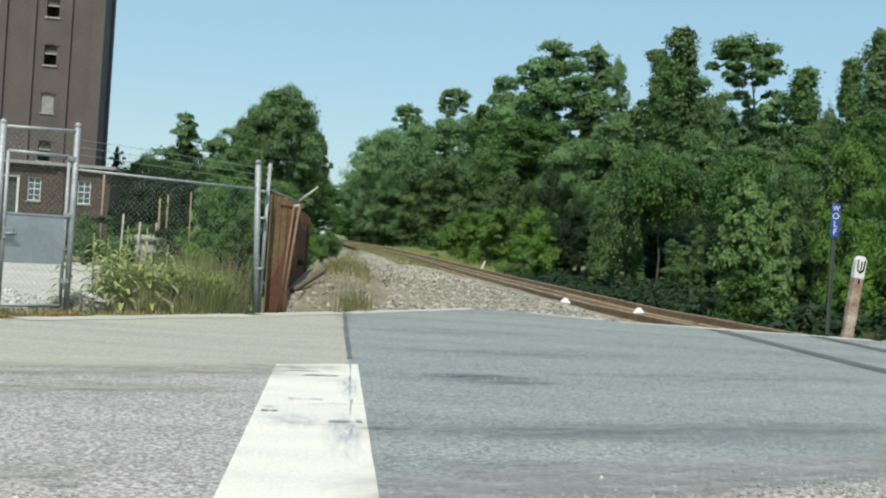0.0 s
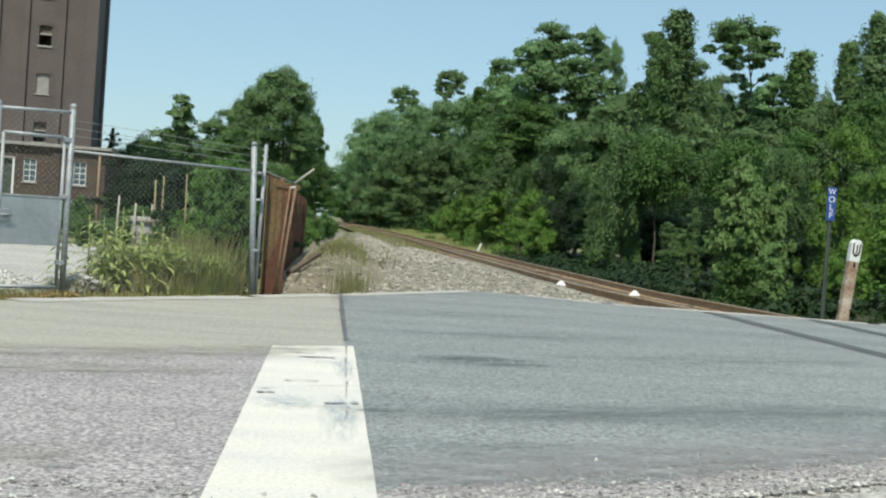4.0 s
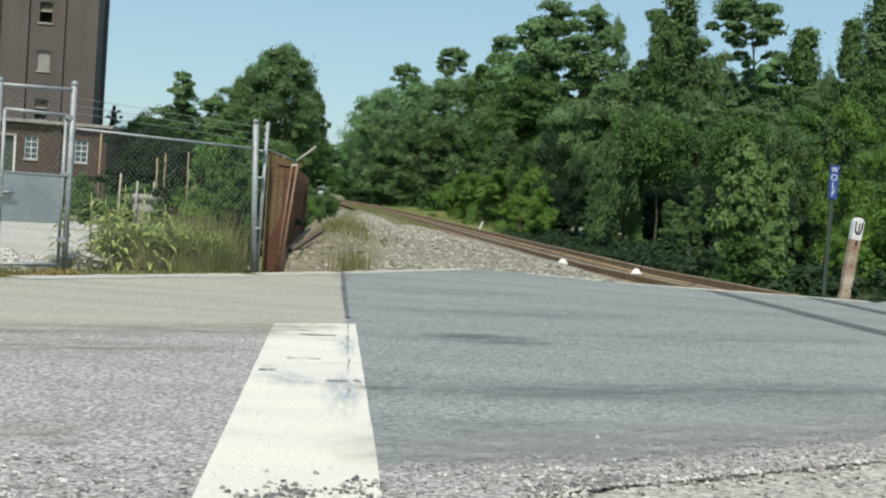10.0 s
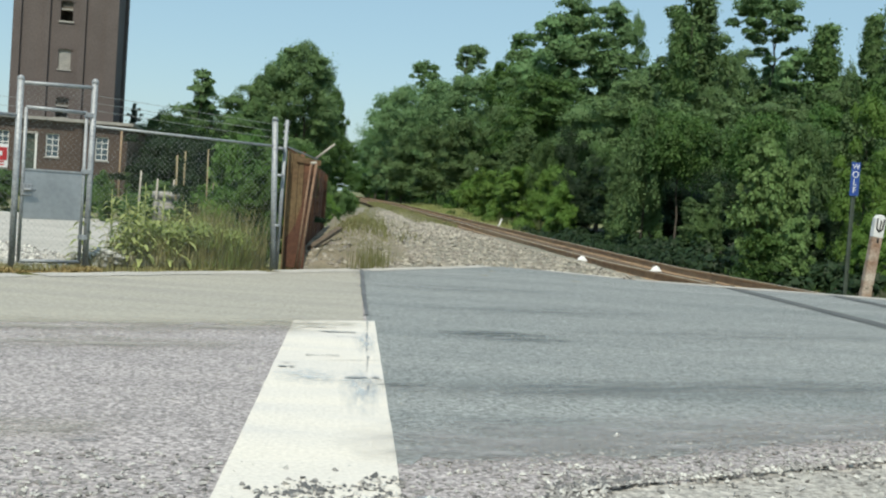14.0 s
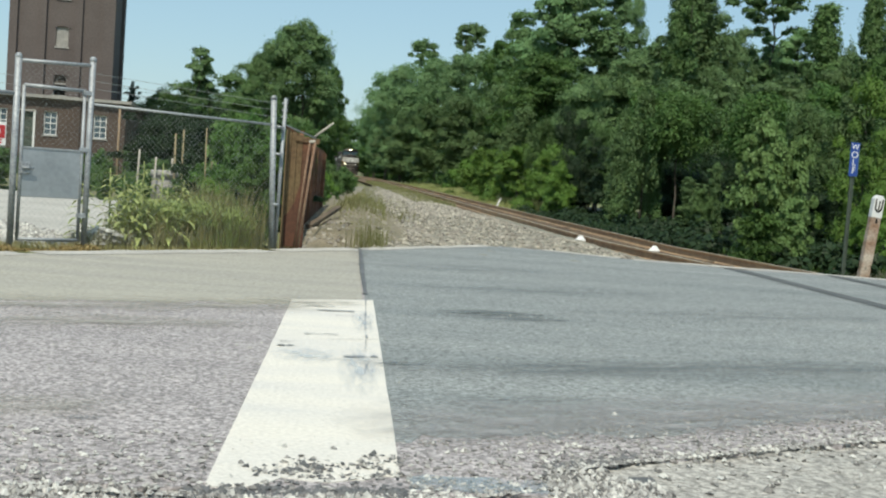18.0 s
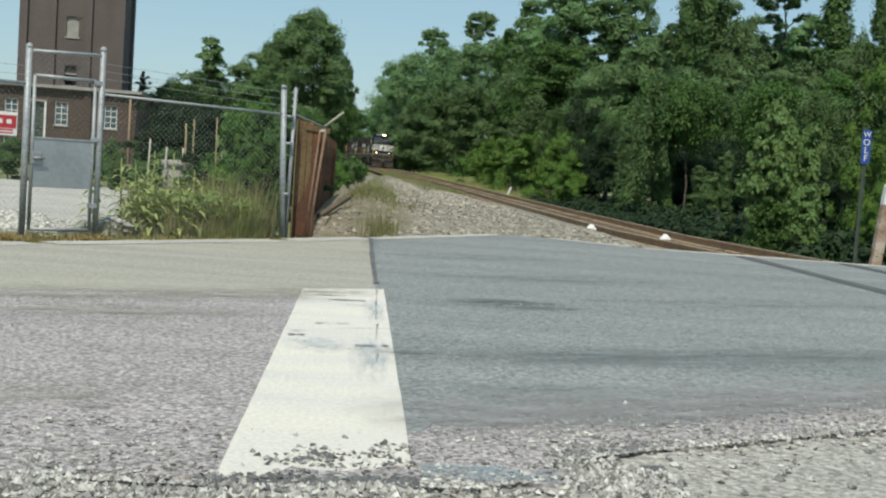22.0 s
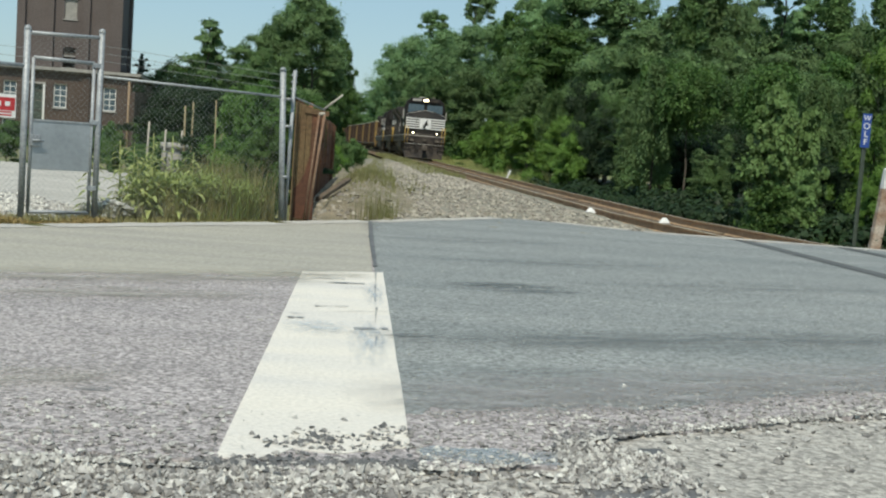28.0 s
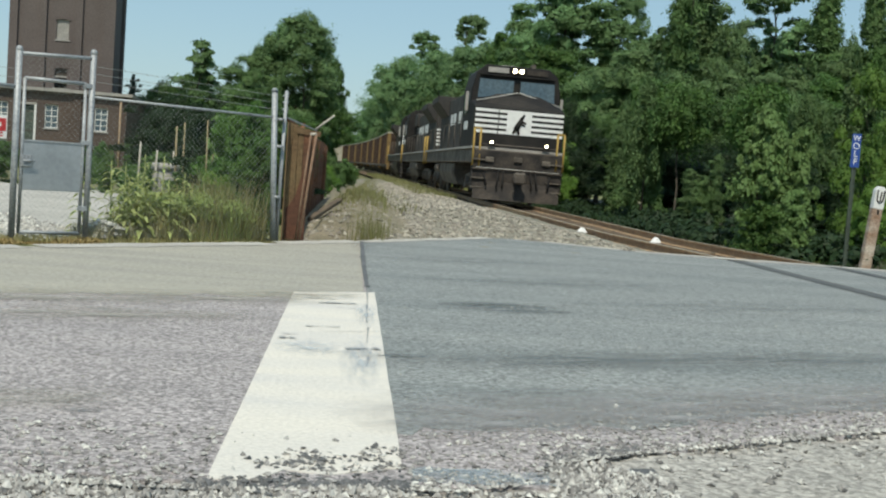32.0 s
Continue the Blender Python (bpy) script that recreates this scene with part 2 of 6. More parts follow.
# Next three: leaves of tall and far crowns, lightened to stand for haze.
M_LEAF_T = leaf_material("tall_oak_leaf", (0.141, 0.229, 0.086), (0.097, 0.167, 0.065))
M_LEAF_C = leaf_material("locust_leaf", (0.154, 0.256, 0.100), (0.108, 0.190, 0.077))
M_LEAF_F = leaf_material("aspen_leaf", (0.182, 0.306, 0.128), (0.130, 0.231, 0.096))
M_LEAF_D = leaf_material("shrub_leaf", (0.132, 0.239, 0.044), (0.099, 0.190, 0.037), vary=0.12)
M_LEAF_E = leaf_material("sapling_leaf", (0.122, 0.193, 0.072), (0.079, 0.135, 0.047))
M_LEAF_S = leaf_material("pale_maple_leaf", (0.167, 0.268, 0.089), (0.116, 0.201, 0.062))
# Leaf colour darkened to stand for the shade under the trees.
M_LEAF_SHADED = leaf_material("ivy_leaf", (0.030, 0.058, 0.022), (0.020, 0.040, 0.016), through_light=0.3)
M_LEAF_P = leaf_material("conifer_needle", (0.035, 0.060, 0.040), (0.028, 0.048, 0.034))
M_GRASS = leaf_material("grass_blade", (0.46, 0.49, 0.20), (0.35, 0.40, 0.15), through_light=0.25)
M_GRASS_DRY = leaf_material("dry_grass_blade", (0.36, 0.32, 0.155), (0.26, 0.245, 0.11), through_light=0.2)
M_FORB = leaf_material("meadow_leaf", (0.40, 0.45, 0.18), (0.30, 0.36, 0.13))
M_OLIVE_GRASS = leaf_material("olive_blade", (0.245, 0.235, 0.105), (0.175, 0.185, 0.075), through_light=0.2)
M_THATCH = leaf_material("dead_grass_mat", (0.36, 0.275, 0.115), (0.27, 0.20, 0.08), through_light=0.15)
M_BLEACHED = leaf_material("bleached_blade", (0.52, 0.49, 0.34), (0.40, 0.39, 0.24), through_light=0.2)
M_LOT_STONE = material("lot_stone", (0.56, 0.54, 0.50), (0.40, 0.385, 0.35), 0.95, scale=3, fine=40, bump=0.2, island=0.5)
M_WEED = leaf_material("broad_weed_leaf", (0.448, 0.495, 0.196), (0.325, 0.385, 0.138), through_light=0.25)


def glass_material():
    m = material("window_glass", (0.05, 0.085, 0.115), (0.07, 0.105, 0.13), 0.12, scale=2, fine=10, bump=0)
    m.node_tree.nodes["Principled BSDF"].inputs["Specular IOR Level"].default_value = 0.8
    return m


M_GLASS = glass_material()


# ---------------------------------------------------------------- mesh helpers
def box(bm, lo, hi, turn=None):
    """An upright box between two corners; turn: a matrix on its corners."""
    (x0, y0, z0), (x1, y1, z1) = lo, hi
    v = [Vector(p) for p in ((x0, y0, z0), (x1, y0, z0), (x1, y1, z0), (x0, y1, z0), (x0, y0, z1), (x1, y0, z1), (x1, y1, z1), (x0, y1, z1))]
    v = [bm.verts.new(turn @ p if turn else p) for p in v]
    for f in ((3, 2, 1, 0), (4, 5, 6, 7), (0, 1, 5, 4), (1, 2, 6, 5), (2, 3, 7, 6), (3, 0, 4, 7)):
        bm.faces.new([v[i] for i in f])
    return bm


def tube(bm, a, b, ra, rb=None, seg=8, caps=True):
    """A tapered round bar from a to b."""
    a, b, rb = Vector(a), Vector(b), ra if rb is None else rb
    d = (b - a).normalized()
    s = d.orthogonal().normalized()
    t = d.cross(s)
    rings = []
    for p, r in ((a, ra), (b, rb)):
        rings.append([bm.verts.new(p + r * (math.cos(k * math.tau / seg) * s + math.sin(k * math.tau / seg) * t)) for k in range(seg)])
    for k in range(seg):
        f = bm.faces.new((rings[0][k], rings[0][(k + 1) % seg], rings[1][(k + 1) % seg], rings[1][k]))
        f.smooth = seg > 5
    if caps:
        bm.faces.new(rings[0][::-1]), bm.faces.new(rings[1])
    return bm


def prism(bm, outline, axis, lo, hi):
    """An outline of (u, v) pushed along axis 0, 1 or 2 from lo to hi."""
    def at(u, v, w):
        p = [u, v]
        p.insert(axis, w)
        return p
    a = [bm.verts.new(at(u, v, lo)) for u, v in outline]
    b = [bm.verts.new(at(u, v, hi)) for u, v in outline]
    k = len(a)
    bm.faces.new(a), bm.faces.new(b[::-1])
    for i in range(k):
        bm.faces.new((a[i], b[i], b[(i + 1) % k], a[(i + 1) % k]))
    bmesh.ops.recalc_face_normals(bm, faces=bm.faces)
    return bm


def soften(bm, width, segments=1):
    bmesh.ops.bevel(bm, geom=bm.edges[:], offset=width, segments=segments, affect="EDGES", clamp_overlap=True)
    return bm


def part(name, bm, mat, parent=None, label="", kind=""):
    """One bmesh as one mesh object, under parent."""
    me = bpy.data.meshes.new(name)
    bm.to_mesh(me)
    bm.free()
    me.materials.append(mat)
    ob = new(name, me)
    ob.parent = parent
    return tagged(ob, label, kind=kind)


def part_data(name, verts, faces, mat, parent=None, label="", kind=""):
    me = bpy.data.meshes.new(name)
    me.from_pydata(np.asarray(verts).tolist(), [], faces if isinstance(faces, list) else np.asarray(faces).tolist())
    me.materials.append(mat)
    ob = new(name, me)
    ob.parent = parent
    return tagged(ob, label, kind=kind)


def share(ob, m, parent):
    """Another piece on the same mesh."""
    o = new(ob.name.split(".")[0], ob.data)
    o.parent = parent
    o.matrix_basis = m
    return o


def empty(name, m=None, label="", category="", group="", kind=""):
    ob = new(name)
    if m is not None:
        ob.matrix_basis = m
    return tagged(ob, label, category, group, kind)


B = bmesh.new


# ---------------------------------------------------------------- the line of the track
def _line():
    y = np.arange(-80.0, 901.0, 1.0)
    x = np.interp(y, [-80, 12, 40, 66, 92, 124, 157, 183, 209, 222, 260, 300, 380, 456, 560, 700, 900],
                  [7.6, 6.25, 5.6, 5.25, 4.85, 4.25, 3.35, 2.2, 0.5, -0.55, -4.4, -9.9, -25.0, -45.0, -80.0, -136.0, -225.0])
    k = np.hanning(31)
    pad = np.concatenate([2 * x[0] - x[15:0:-1], x, 2 * x[-1] - x[-2:-17:-1]])
    x = np.convolve(pad, k / k.sum(), "valid")
    return y, x


LINE_Y, LINE_X = _line()
LINE_S = np.concatenate([[0], np.cumsum(np.hypot(np.diff(LINE_X), np.diff(LINE_Y)))])


def rail_height(y):
    return -0.10 * np.clip((np.asarray(y, float) - 15.5) / 8, 0, 1)


def line_at(s):
    """Place and heading of the track's middle at s metres along it."""
    x, y = np.interp(s, LINE_S, LINE_X), np.interp(s, LINE_S, LINE_Y)
    return float(x), float(y), float(rail_height(y))


def s_of(y):
    return float(np.interp(y, LINE_Y, LINE_S))


def track_x(y):
    return np.interp(y, LINE_Y, LINE_X)


# ---------------------------------------------------------------- ground, road, track
def ground_height(x, y):
    d = x - track_x(y)
    z = np.full_like(x, -0.10)
    z = z - 0.5 * np.clip((4.4 - np.abs(d)) / 1.2, 0, 1) * np.clip((y - 15) / 1.0, 0, 1)
    z = z - 0.20 * np.clip((y - 24) / 40, 0, 1)
    z = z - 0.75 * np.clip((d - 3.0) / 6.0, 0, 1) * np.clip((y - 12) / 6, 0, 1)
    z = z - 1.5 * np.clip((-x - 8) / 30, 0, 1) * np.clip((y - 20) / 60, 0, 1)
    bank = np.exp(-((x - 0.1) / 0.8) ** 2) * np.clip((y - 15.4) / 2.0, 0, 1) * np.clip((46 - y) / 14, 0, 1)
    return z + 0.22 * bank + 0.05 * np.sin(0.9 * x + 0.4 * y) * np.clip((np.abs(x - 3) - 6) / 6, 0, 1)


def sheet(name, xs, ys, height, mat, label, kind="structure"):
    gx, gy = np.meshgrid(xs, ys)
    gz = height(gx.ravel(), gy.ravel())
    w, h = len(xs), len(ys)
    i = (np.arange(h - 1)[:, None] * w + np.arange(w - 1)[None]).ravel()
    return part_data(name, np.stack([gx.ravel(), gy.ravel(), gz], 1), np.stack([i, i + 1, i + w + 1, i + w], 1), mat, label=label, kind=kind)


far_axis = np.array([70, 100, 150, 230, 360, 600, 1000, 1700, 2800.0])
sheet("ground", np.concatenate([-far_axis[::-1], np.arange(-50, 50.1, 0.5), far_axis]),
      np.concatenate([-far_axis[::-1], np.arange(-40, 12, 2), np.arange(12, 60, 0.5), np.arange(60, 300, 3), far_axis[5:] - 200]),
      ground_height, M_GROUND, "uneven grassy earth around the crossing")


def wavy(points, step=0.25, amount=0.03, seed=1):
    """A line through points, cut into short steps with a ragged edge."""
    rng, out = np.random.RandomState(seed), []
    for (x0, y0), (x1, y1) in zip(points[:-1], points[1:]):
        k = max(1, int(math.hypot(x1 - x0, y1 - y0) / step))
        k = min(k, 60)
        for i in range(k):
            f = i / k
            out.append((x0 + (x1 - x0) * f + rng.normal() * amount, y0 + (y1 - y0) * f + rng.normal() * amount))
    return out + [tuple(points[-1])]


def slab(name, outline, lo, hi, mat, label="", kind="structure", parent=None):
    bm = B()
    prism(bm, outline, 2, lo, hi)
    bmesh.ops.triangulate(bm, faces=[f for f in bm.faces if len(f.verts) > 4])
    return part(name, bm, mat, parent, label, kind)


NEAR_EDGE = [(-40, -7.0), (-8, 2.0), (-2.5, 3.2), (-1.0, 3.47), (-0.39, 3.46), (0.23, 3.56), (0.70, 3.59), (0.745, 3.97), (1.15, 4.2), (2.4, 4.85), (6.0, 6.2), (40, 18)]
FAR_EDGE = [(40, 27), (14, 17.3), (7.8, 15.7), (5.4, 15.9), (4.1, 16.35), (3.0, 17.2), (2.2, 17.5), (1.2, 16.2), (0.15, 14.75), (-0.9, 13.32), (-3.0, 10.98), (-3.6, 10.5), (-12, 4.3), (-40, -4.0)]
near_line, far_line = wavy(NEAR_EDGE, 0.12, 0.03, 3), wavy(FAR_EDGE, 0.3, 0.03, 4)
road = slab("road", near_line + far_line, -0.12, 0.0, M_ASPHALT_OLD, "light grey worn asphalt road")
SEAM_X = 0.16
mid = wavy([(0.16, 4.27), (0.16, 14.6)], 0.3, 0.008, 8)
slab("asphalt_overlay", mid + [(SEAM_X, 14.72)] + wavy([(1.2, 16.15), (2.2, 17.42), (3.0, 17.1), (4.1, 16.3), (5.4, 15.85), (7.8, 15.66), (14, 17.2), (39, 26)], 0.4, 0.01, 6)
     + wavy([(38, 18.2), (6.0, 6.65), (2.4, 5.22), (1.2, 4.62), (0.5, 4.36), (0.17, 4.27)], 0.08, 0.06, 7), 0.0, 0.002, M_ASPHALT, "smooth blue-grey asphalt laid over the crossing")
slab("concrete_apron", wavy([(SEAM_X - 0.02, 14.6), (-0.9, 13.27), (-3.0, 10.93), (-3.6, 10.45), (-12, 4.2), (-39, -4.2)], 0.4, 0.01, 9)
     + wavy([(-39, -5.5), (-12, 3.2), (-4.0, 6.7), (-2.1, 7.65), (-0.4, 8.35), (SEAM_X - 0.02, 8.5)], 0.2, 0.09, 10), 0.0, 0.002, M_APRON, "tan dusty concrete apron before the fence")
slab("stop_line", wavy([(-0.385, 8.65), (-0.385, 6.5), (-0.387, 3.55)], 0.3, 0.0012, 11) + wavy([(-0.37, 3.54), (0.2, 3.75)], 0.06, 0.02, 12)
     + wavy([(0.225, 3.78), (0.225, 6.5), (0.225, 8.93)], 0.3, 0.0012, 13) + wavy([(0.22, 8.94), (-0.38, 8.66)], 0.1, 0.008, 14), 0.0, 0.0035, M_PAINT, "thick white stop line worn and chipped")


def strip(name, points, width, lo, hi, mat, label, seed=1, ragged=0.10):
    """A narrow ragged strip along a line."""
    rng, left, right = np.random.RandomState(seed), [], []
    pts = wavy(points, min(0.2, math.dist(points[0], points[-1]) / 5), width * 0.04, seed)
    for (x0, y0), (x1, y1) in zip(pts[:-1], pts[1:]):
        n = math.hypot(x1 - x0, y1 - y0) or 1
        w = width * (0.5 + ragged * rng.normal())
        left.append((x0 - (y1 - y0) / n * w, y0 + (x1 - x0) / n * w)), right.append((x0 + (y1 - y0) / n * w, y0 - (x1 - x0) / n * w))
    verts = [(x, y, hi) for x, y in left] + [(x, y, hi) for x, y in right]
    k = len(left)
    return part_data(name, verts, [[i, i + k, i + k + 1, i + 1] for i in range(k - 1)], mat, label=label, kind="structure")


strip("tar_seam", [(SEAM_X, 14.6), (SEAM_X, 12.5), (SEAM_X, 11), (SEAM_X + 0.01, 9.1)], 0.045, 0, 0.010, M_TAR, "dark tarred seam between concrete and asphalt", 21)
for a, b, sd in ((9.2, 7.0, 22), (6.95, 6.2, 24), (5.9, 5.6, 25)):
    strip("crack", [(SEAM_X + 0.01 - 0.01 * (9 - a), a), (SEAM_X - 0.01 * (9 - b), b)], 0.010, 0, 0.011, M_CRACK, "thin dark crack through the white line", sd, 0.35)
for a, b, w, sd in (((-0.30, 8.28), (0.0, 8.32), 0.05, 31), ((-0.18, 8.05), (0.14, 8.12), 0.05, 32), ((-0.05, 7.8), (0.12, 7.84), 0.04, 33), ((-0.22, 6.88), (0.03, 6.93), 0.05, 34),
                    ((-0.34, 6.52), (-0.22, 6.55), 0.05, 35), ((-0.35, 6.38), (-0.23, 6.41), 0.04, 36), ((0.02, 6.12), (0.24, 6.19), 0.06, 37)):
    strip("scuff", [a, b], w * 0.6, 0, 0.0105, M_CRACK, "dark rubber scuff on the paint", sd, 0.4)

# Crossing: rubber flangeways beside each rail.
GAUGE = 1.435
crossing_y = np.arange(2.0, 16.4, 0.6)
for side in (-1, 1):
    vs = [(track_x(y) + side * GAUGE / 2 - 0.06 + k * 0.25, y, 0.007) for y in crossing_y for k in (-0.5, 0.5)]
    part_data("flangeway", vs, [[2 * i, 2 * i + 1, 2 * i + 3, 2 * i + 2] for i in range(len(crossing_y) - 1)], M_RUBBER, label="black rubber flangeway strip along the rail", kind="structure")

# Track: two rails, ties, rusty bed.
track = empty("railway_track", label="single line of rusty rails on worn ties", category="railway track", kind="structure")
rail_y = np.concatenate([np.arange(-60, 16, 2), np.arange(16, 130, 1.5), np.arange(130, 420, 4)])
PROFILE = [(-0.07, -0.17), (0.07, -0.17), (0.07, -0.15), (0.012, -0.13), (0.012, -0.04), (0.036, -0.03), (0.036, -0.004), (-0.036, -0.004), (-0.036, -0.03), (-0.012, -0.04), (-0.012, -0.13), (-0.07, -0.15)]


def sweep(profile, ys, offset, zoff=0.0, closed=True):
    verts, faces, k = [], [], len(profile)
    for y in ys:
        cx, cz = float(track_x(y)) + offset, float(rail_height(y)) + zoff
        verts += [(cx + u, y, cz + v) for u, v in profile]
    for i in range(len(ys) - 1):
        for j in range(k if closed else k - 1):
            a, b = i * k + j, i * k + (j + 1) % k
            faces.append([a, b, b + k, a + k])
    return verts, faces


for side in (-1, 1):
    rail = part_data("rail", *sweep(PROFILE, rail_y, side * GAUGE / 2), M_RAIL, track)
    part_data("railhead", *sweep([(-0.03, -0.004), (-0.03, 0.0), (0.03, 0.0), (0.03, -0.004)], rail_y, side * GAUGE / 2, 0.001), M_RAILTOP, rail, "worn bright running surface")
bed_y = np.concatenate([np.arange(14.5, 60, 0.6), np.arange(60, 420, 3)])
bed = part_data("track_bed", *sweep([(-2.2, -0.42), (-1.9, -0.24), (-1.35, -0.17), (-0.72, -0.165), (0.72, -0.165), (1.35, -0.17), (1.75, -0.30), (2.5, -0.75)], bed_y, 0, closed=False),
                M_BED_RUST, label="rust-stained ballast under the rails", kind="structure")
tie_bm = soften(box(B(), (-1.3, -0.115, -0.16), (1.3, 0.115, 0.02)), 0.015)
first_tie = part("tie", tie_bm, M_TIE, track)
rt = random.Random(5)
y_tie = 16.6
first_tie.matrix_basis = pose(float(track_x(y_tie)), y_tie, float(rail_height(y_tie)) - 0.165, 0, 0, 0)
for k in range(1, 230):
    y_tie += 0.53 + rt.uniform(-0.03, 0.03)
    share(first_tie, pose(float(track_x(y_tie)) + rt.uniform(-0.06, 0.06), y_tie, float(rail_height(y_tie)) - 0.165 + rt.uniform(-0.015, 0.012), 0, 0, rt.uniform(-1.5, 1.5)), track)


# Pale gravel between the fence bank and the track; shoulder at the road's near side; lot behind the fence.
def gravel_height(x, y):
    left, right = 0.1 + np.clip((y - 15) / 70, 0, 1) * 1.6, track_x(y) - 1.65
    edge = np.clip(np.minimum(x - left, right - x) / 0.5, -1, 1)
    return -0.080 + 0.07 * edge - 0.13 * np.clip((y - 19) / 30, 0, 1) + 0.015 * np.sin(5 * x + 2 * y) * np.sin(3 * y)


sheet("gravel_strip", np.arange(-0.2, 5.2, 0.2), np.concatenate([np.arange(14.6, 40, 0.3), np.arange(40, 92, 1.0)]), gravel_height, M_BALLAST, "pale crushed stone beside the track")


def shoulder_height(x, y):
    return -0.014 - 0.02 * np.clip(3.4 - y, 0, 2) + 0.008 * np.sin(9 * x + 3 * y) * np.sin(7 * y - 4 * x)


sheet("gravel_shoulder", np.concatenate([[-30, -12, -6], np.arange(-3, 4.1, 0.15), [6, 12, 30]]), np.concatenate([[-20, -8, -2, 0], np.arange(1.0, 7.1, 0.15)]),
      lambda x, y: shoulder_height(x, y), M_SHOULDER, "stony tan dirt shoulder")
slab("gravel_lot", [(-3.9, 11.9), (-2.9, 12.9), (-1.6, 14.2), (-2.2, 25), (-8, 27.5), (-30, 27), (-30, 16), (-14, 6)], -0.09, -0.055, M_LOT, "bright white gravel lot behind the fence")


def bank_height(x, y):
    return ground_height(x, y) + 0.02 + 0.5 * np.clip((4.4 - np.abs(x - track_x(y))) / 1.2, 0, 1) * np.clip((y - 15) / 1.0, 0, 1) + 0.02 * np.sin(7 * x + y) * np.sin(4 * y)


def floor_height(x, y):
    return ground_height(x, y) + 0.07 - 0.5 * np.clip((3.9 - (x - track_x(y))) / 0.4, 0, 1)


# Dark sheet laid over the ground where the trees' shade should fall.
sheet("forest_floor", np.concatenate([np.arange(8.6, 14, 0.4), np.arange(14, 46, 2.0)]), np.concatenate([np.arange(17.0, 52, 0.7), np.arange(52, 110, 3.0)]), floor_height, M_FLOOR_SHADED, "forest floor under the wood's edge, darkened to stand for shade")
sheet("dirt_bank", np.arange(-0.78, 1.3, 0.12), np.concatenate([np.arange(14.2, 40, 0.25), np.arange(40, 75, 1.0)]), bank_height, M_DIRT, "bare tan dirt bank beside the slatted fence")
for a, b in (((0.2, 14.66), (2.2, 17.42)), ((2.9, 17.2), (4.1, 16.3)), ((4.1, 16.3), (7.8, 15.66)), ((7.8, 15.66), (14, 17.2)), ((0.1, 14.62), (-0.9, 13.27)), ((-0.9, 13.27), (-3.0, 10.93)), ((-3.0, 10.93), (-3.6, 10.45)), ((-3.6, 10.45), (-12, 4.2))):
    strip("pavement_edge", [a, b], 0.26 if 0.15 < a[0] < 4 else 0.34, 0, 0.0065, M_LOT, "pale dusty edge of the pavement", 51, 0.05)


def stones(name, xs, ys, zs, size, mat, label, seed, flat=0.6):
    """Many eight-faced broken stones in one mesh."""
    rng, n = np.random.RandomState(seed), len(xs)
    octa = np.array([(1, 0, 0), (0, 1, 0), (-1, 0, 0), (0, -1, 0), (0, 0, 1), (0, 0, -1)], float)
    tri = np.array([(0, 1, 4), (1, 2, 4), (2, 3, 4), (3, 0, 4), (1, 0, 5), (2, 1, 5), (3, 2, 5), (0, 3, 5)])
    v = octa[None] * (1 + 0.35 * rng.normal(size=(n, 6, 1))) + 0.28 * rng.normal(size=(n, 6, 3))
    v *= size[:, None, None] * np.array([1, 1, flat])
    a = rng.uniform(0, math.tau, n)
    c, s = np.cos(a)[:, None], np.sin(a)[:, None]
    v = np.stack([v[..., 0] * c - v[..., 1] * s, v[..., 0] * s + v[..., 1] * c, v[..., 2]], -1) + np.stack([xs, ys, zs], 1)[:, None]
    return part_data(name, v.reshape(-1, 3), (tri[None] + 6 * np.arange(n)[:, None, None]).reshape(-1, 3), mat, label=label, kind="stuff")


rng = np.random.RandomState(7)
n = 8000
yy = 14.9 + (rng.rand(n) ** 1.7) * 55
lo, hi = 0.1 + (yy - 15) / 70 * 1.6, track_x(yy) - 1.55
xx = lo + (hi - lo) * rng.rand(n)
keep = yy > np.interp(xx, [0.15, 1.2, 2.2, 3.0, 4.1], [14.8, 16.25, 17.55, 17.25, 16.4]) + 0.03
xx, yy, n = xx[keep], yy[keep], int(keep.sum())
tagged(stones("crushed_stone", xx, yy, gravel_height(xx, yy) + 0.005, 0.022 + 0.034 * rng.rand(n) ** 1.5 + 0.025 * (yy > 30), M_STONE, "loose pale crushed stone", 8), category="gravel")


def edge_y(x):
    return np.interp(x, [p[0] for p in NEAR_EDGE], [p[1] for p in NEAR_EDGE])


n = 26000
xx = rng.normal(0.3, 2.0, n)
yy = edge_y(xx) - 0.02 - 2.2 * rng.rand(n) ** 2.2
bare = (xx > 0.95 + (4.15 - yy) * 0.25) & (rng.rand(n) < 0.95) | (xx > 0.2) & (xx < 0.72) & (yy > edge_y(xx) - 0.28) & (rng.rand(n) < 0.8)
xx, yy = xx[~bare], yy[~bare]
tagged(stones("roadside_gravel", xx, yy, shoulder_height(xx, yy) + 0.006, 0.0045 + 0.0135 * rng.rand(len(xx)) ** 2.0, M_STONE_NEAR, "loose grey and white roadside gravel", 9, 0.85), category="gravel")
dark = rng.rand(len(xx)) < 0.45
tagged(stones("dark_gravel", xx[dark] + 0.01, yy[dark] - 0.008, shoulder_height(xx[dark], yy[dark]) + 0.003, 0.005 + 0.009 * rng.rand(int(dark.sum())), M_STONE_DARK, "darker stones among the roadside gravel", 14, 0.8), category="gravel")
n = 8000
xx = rng.uniform(-2.4, 3.4, n)
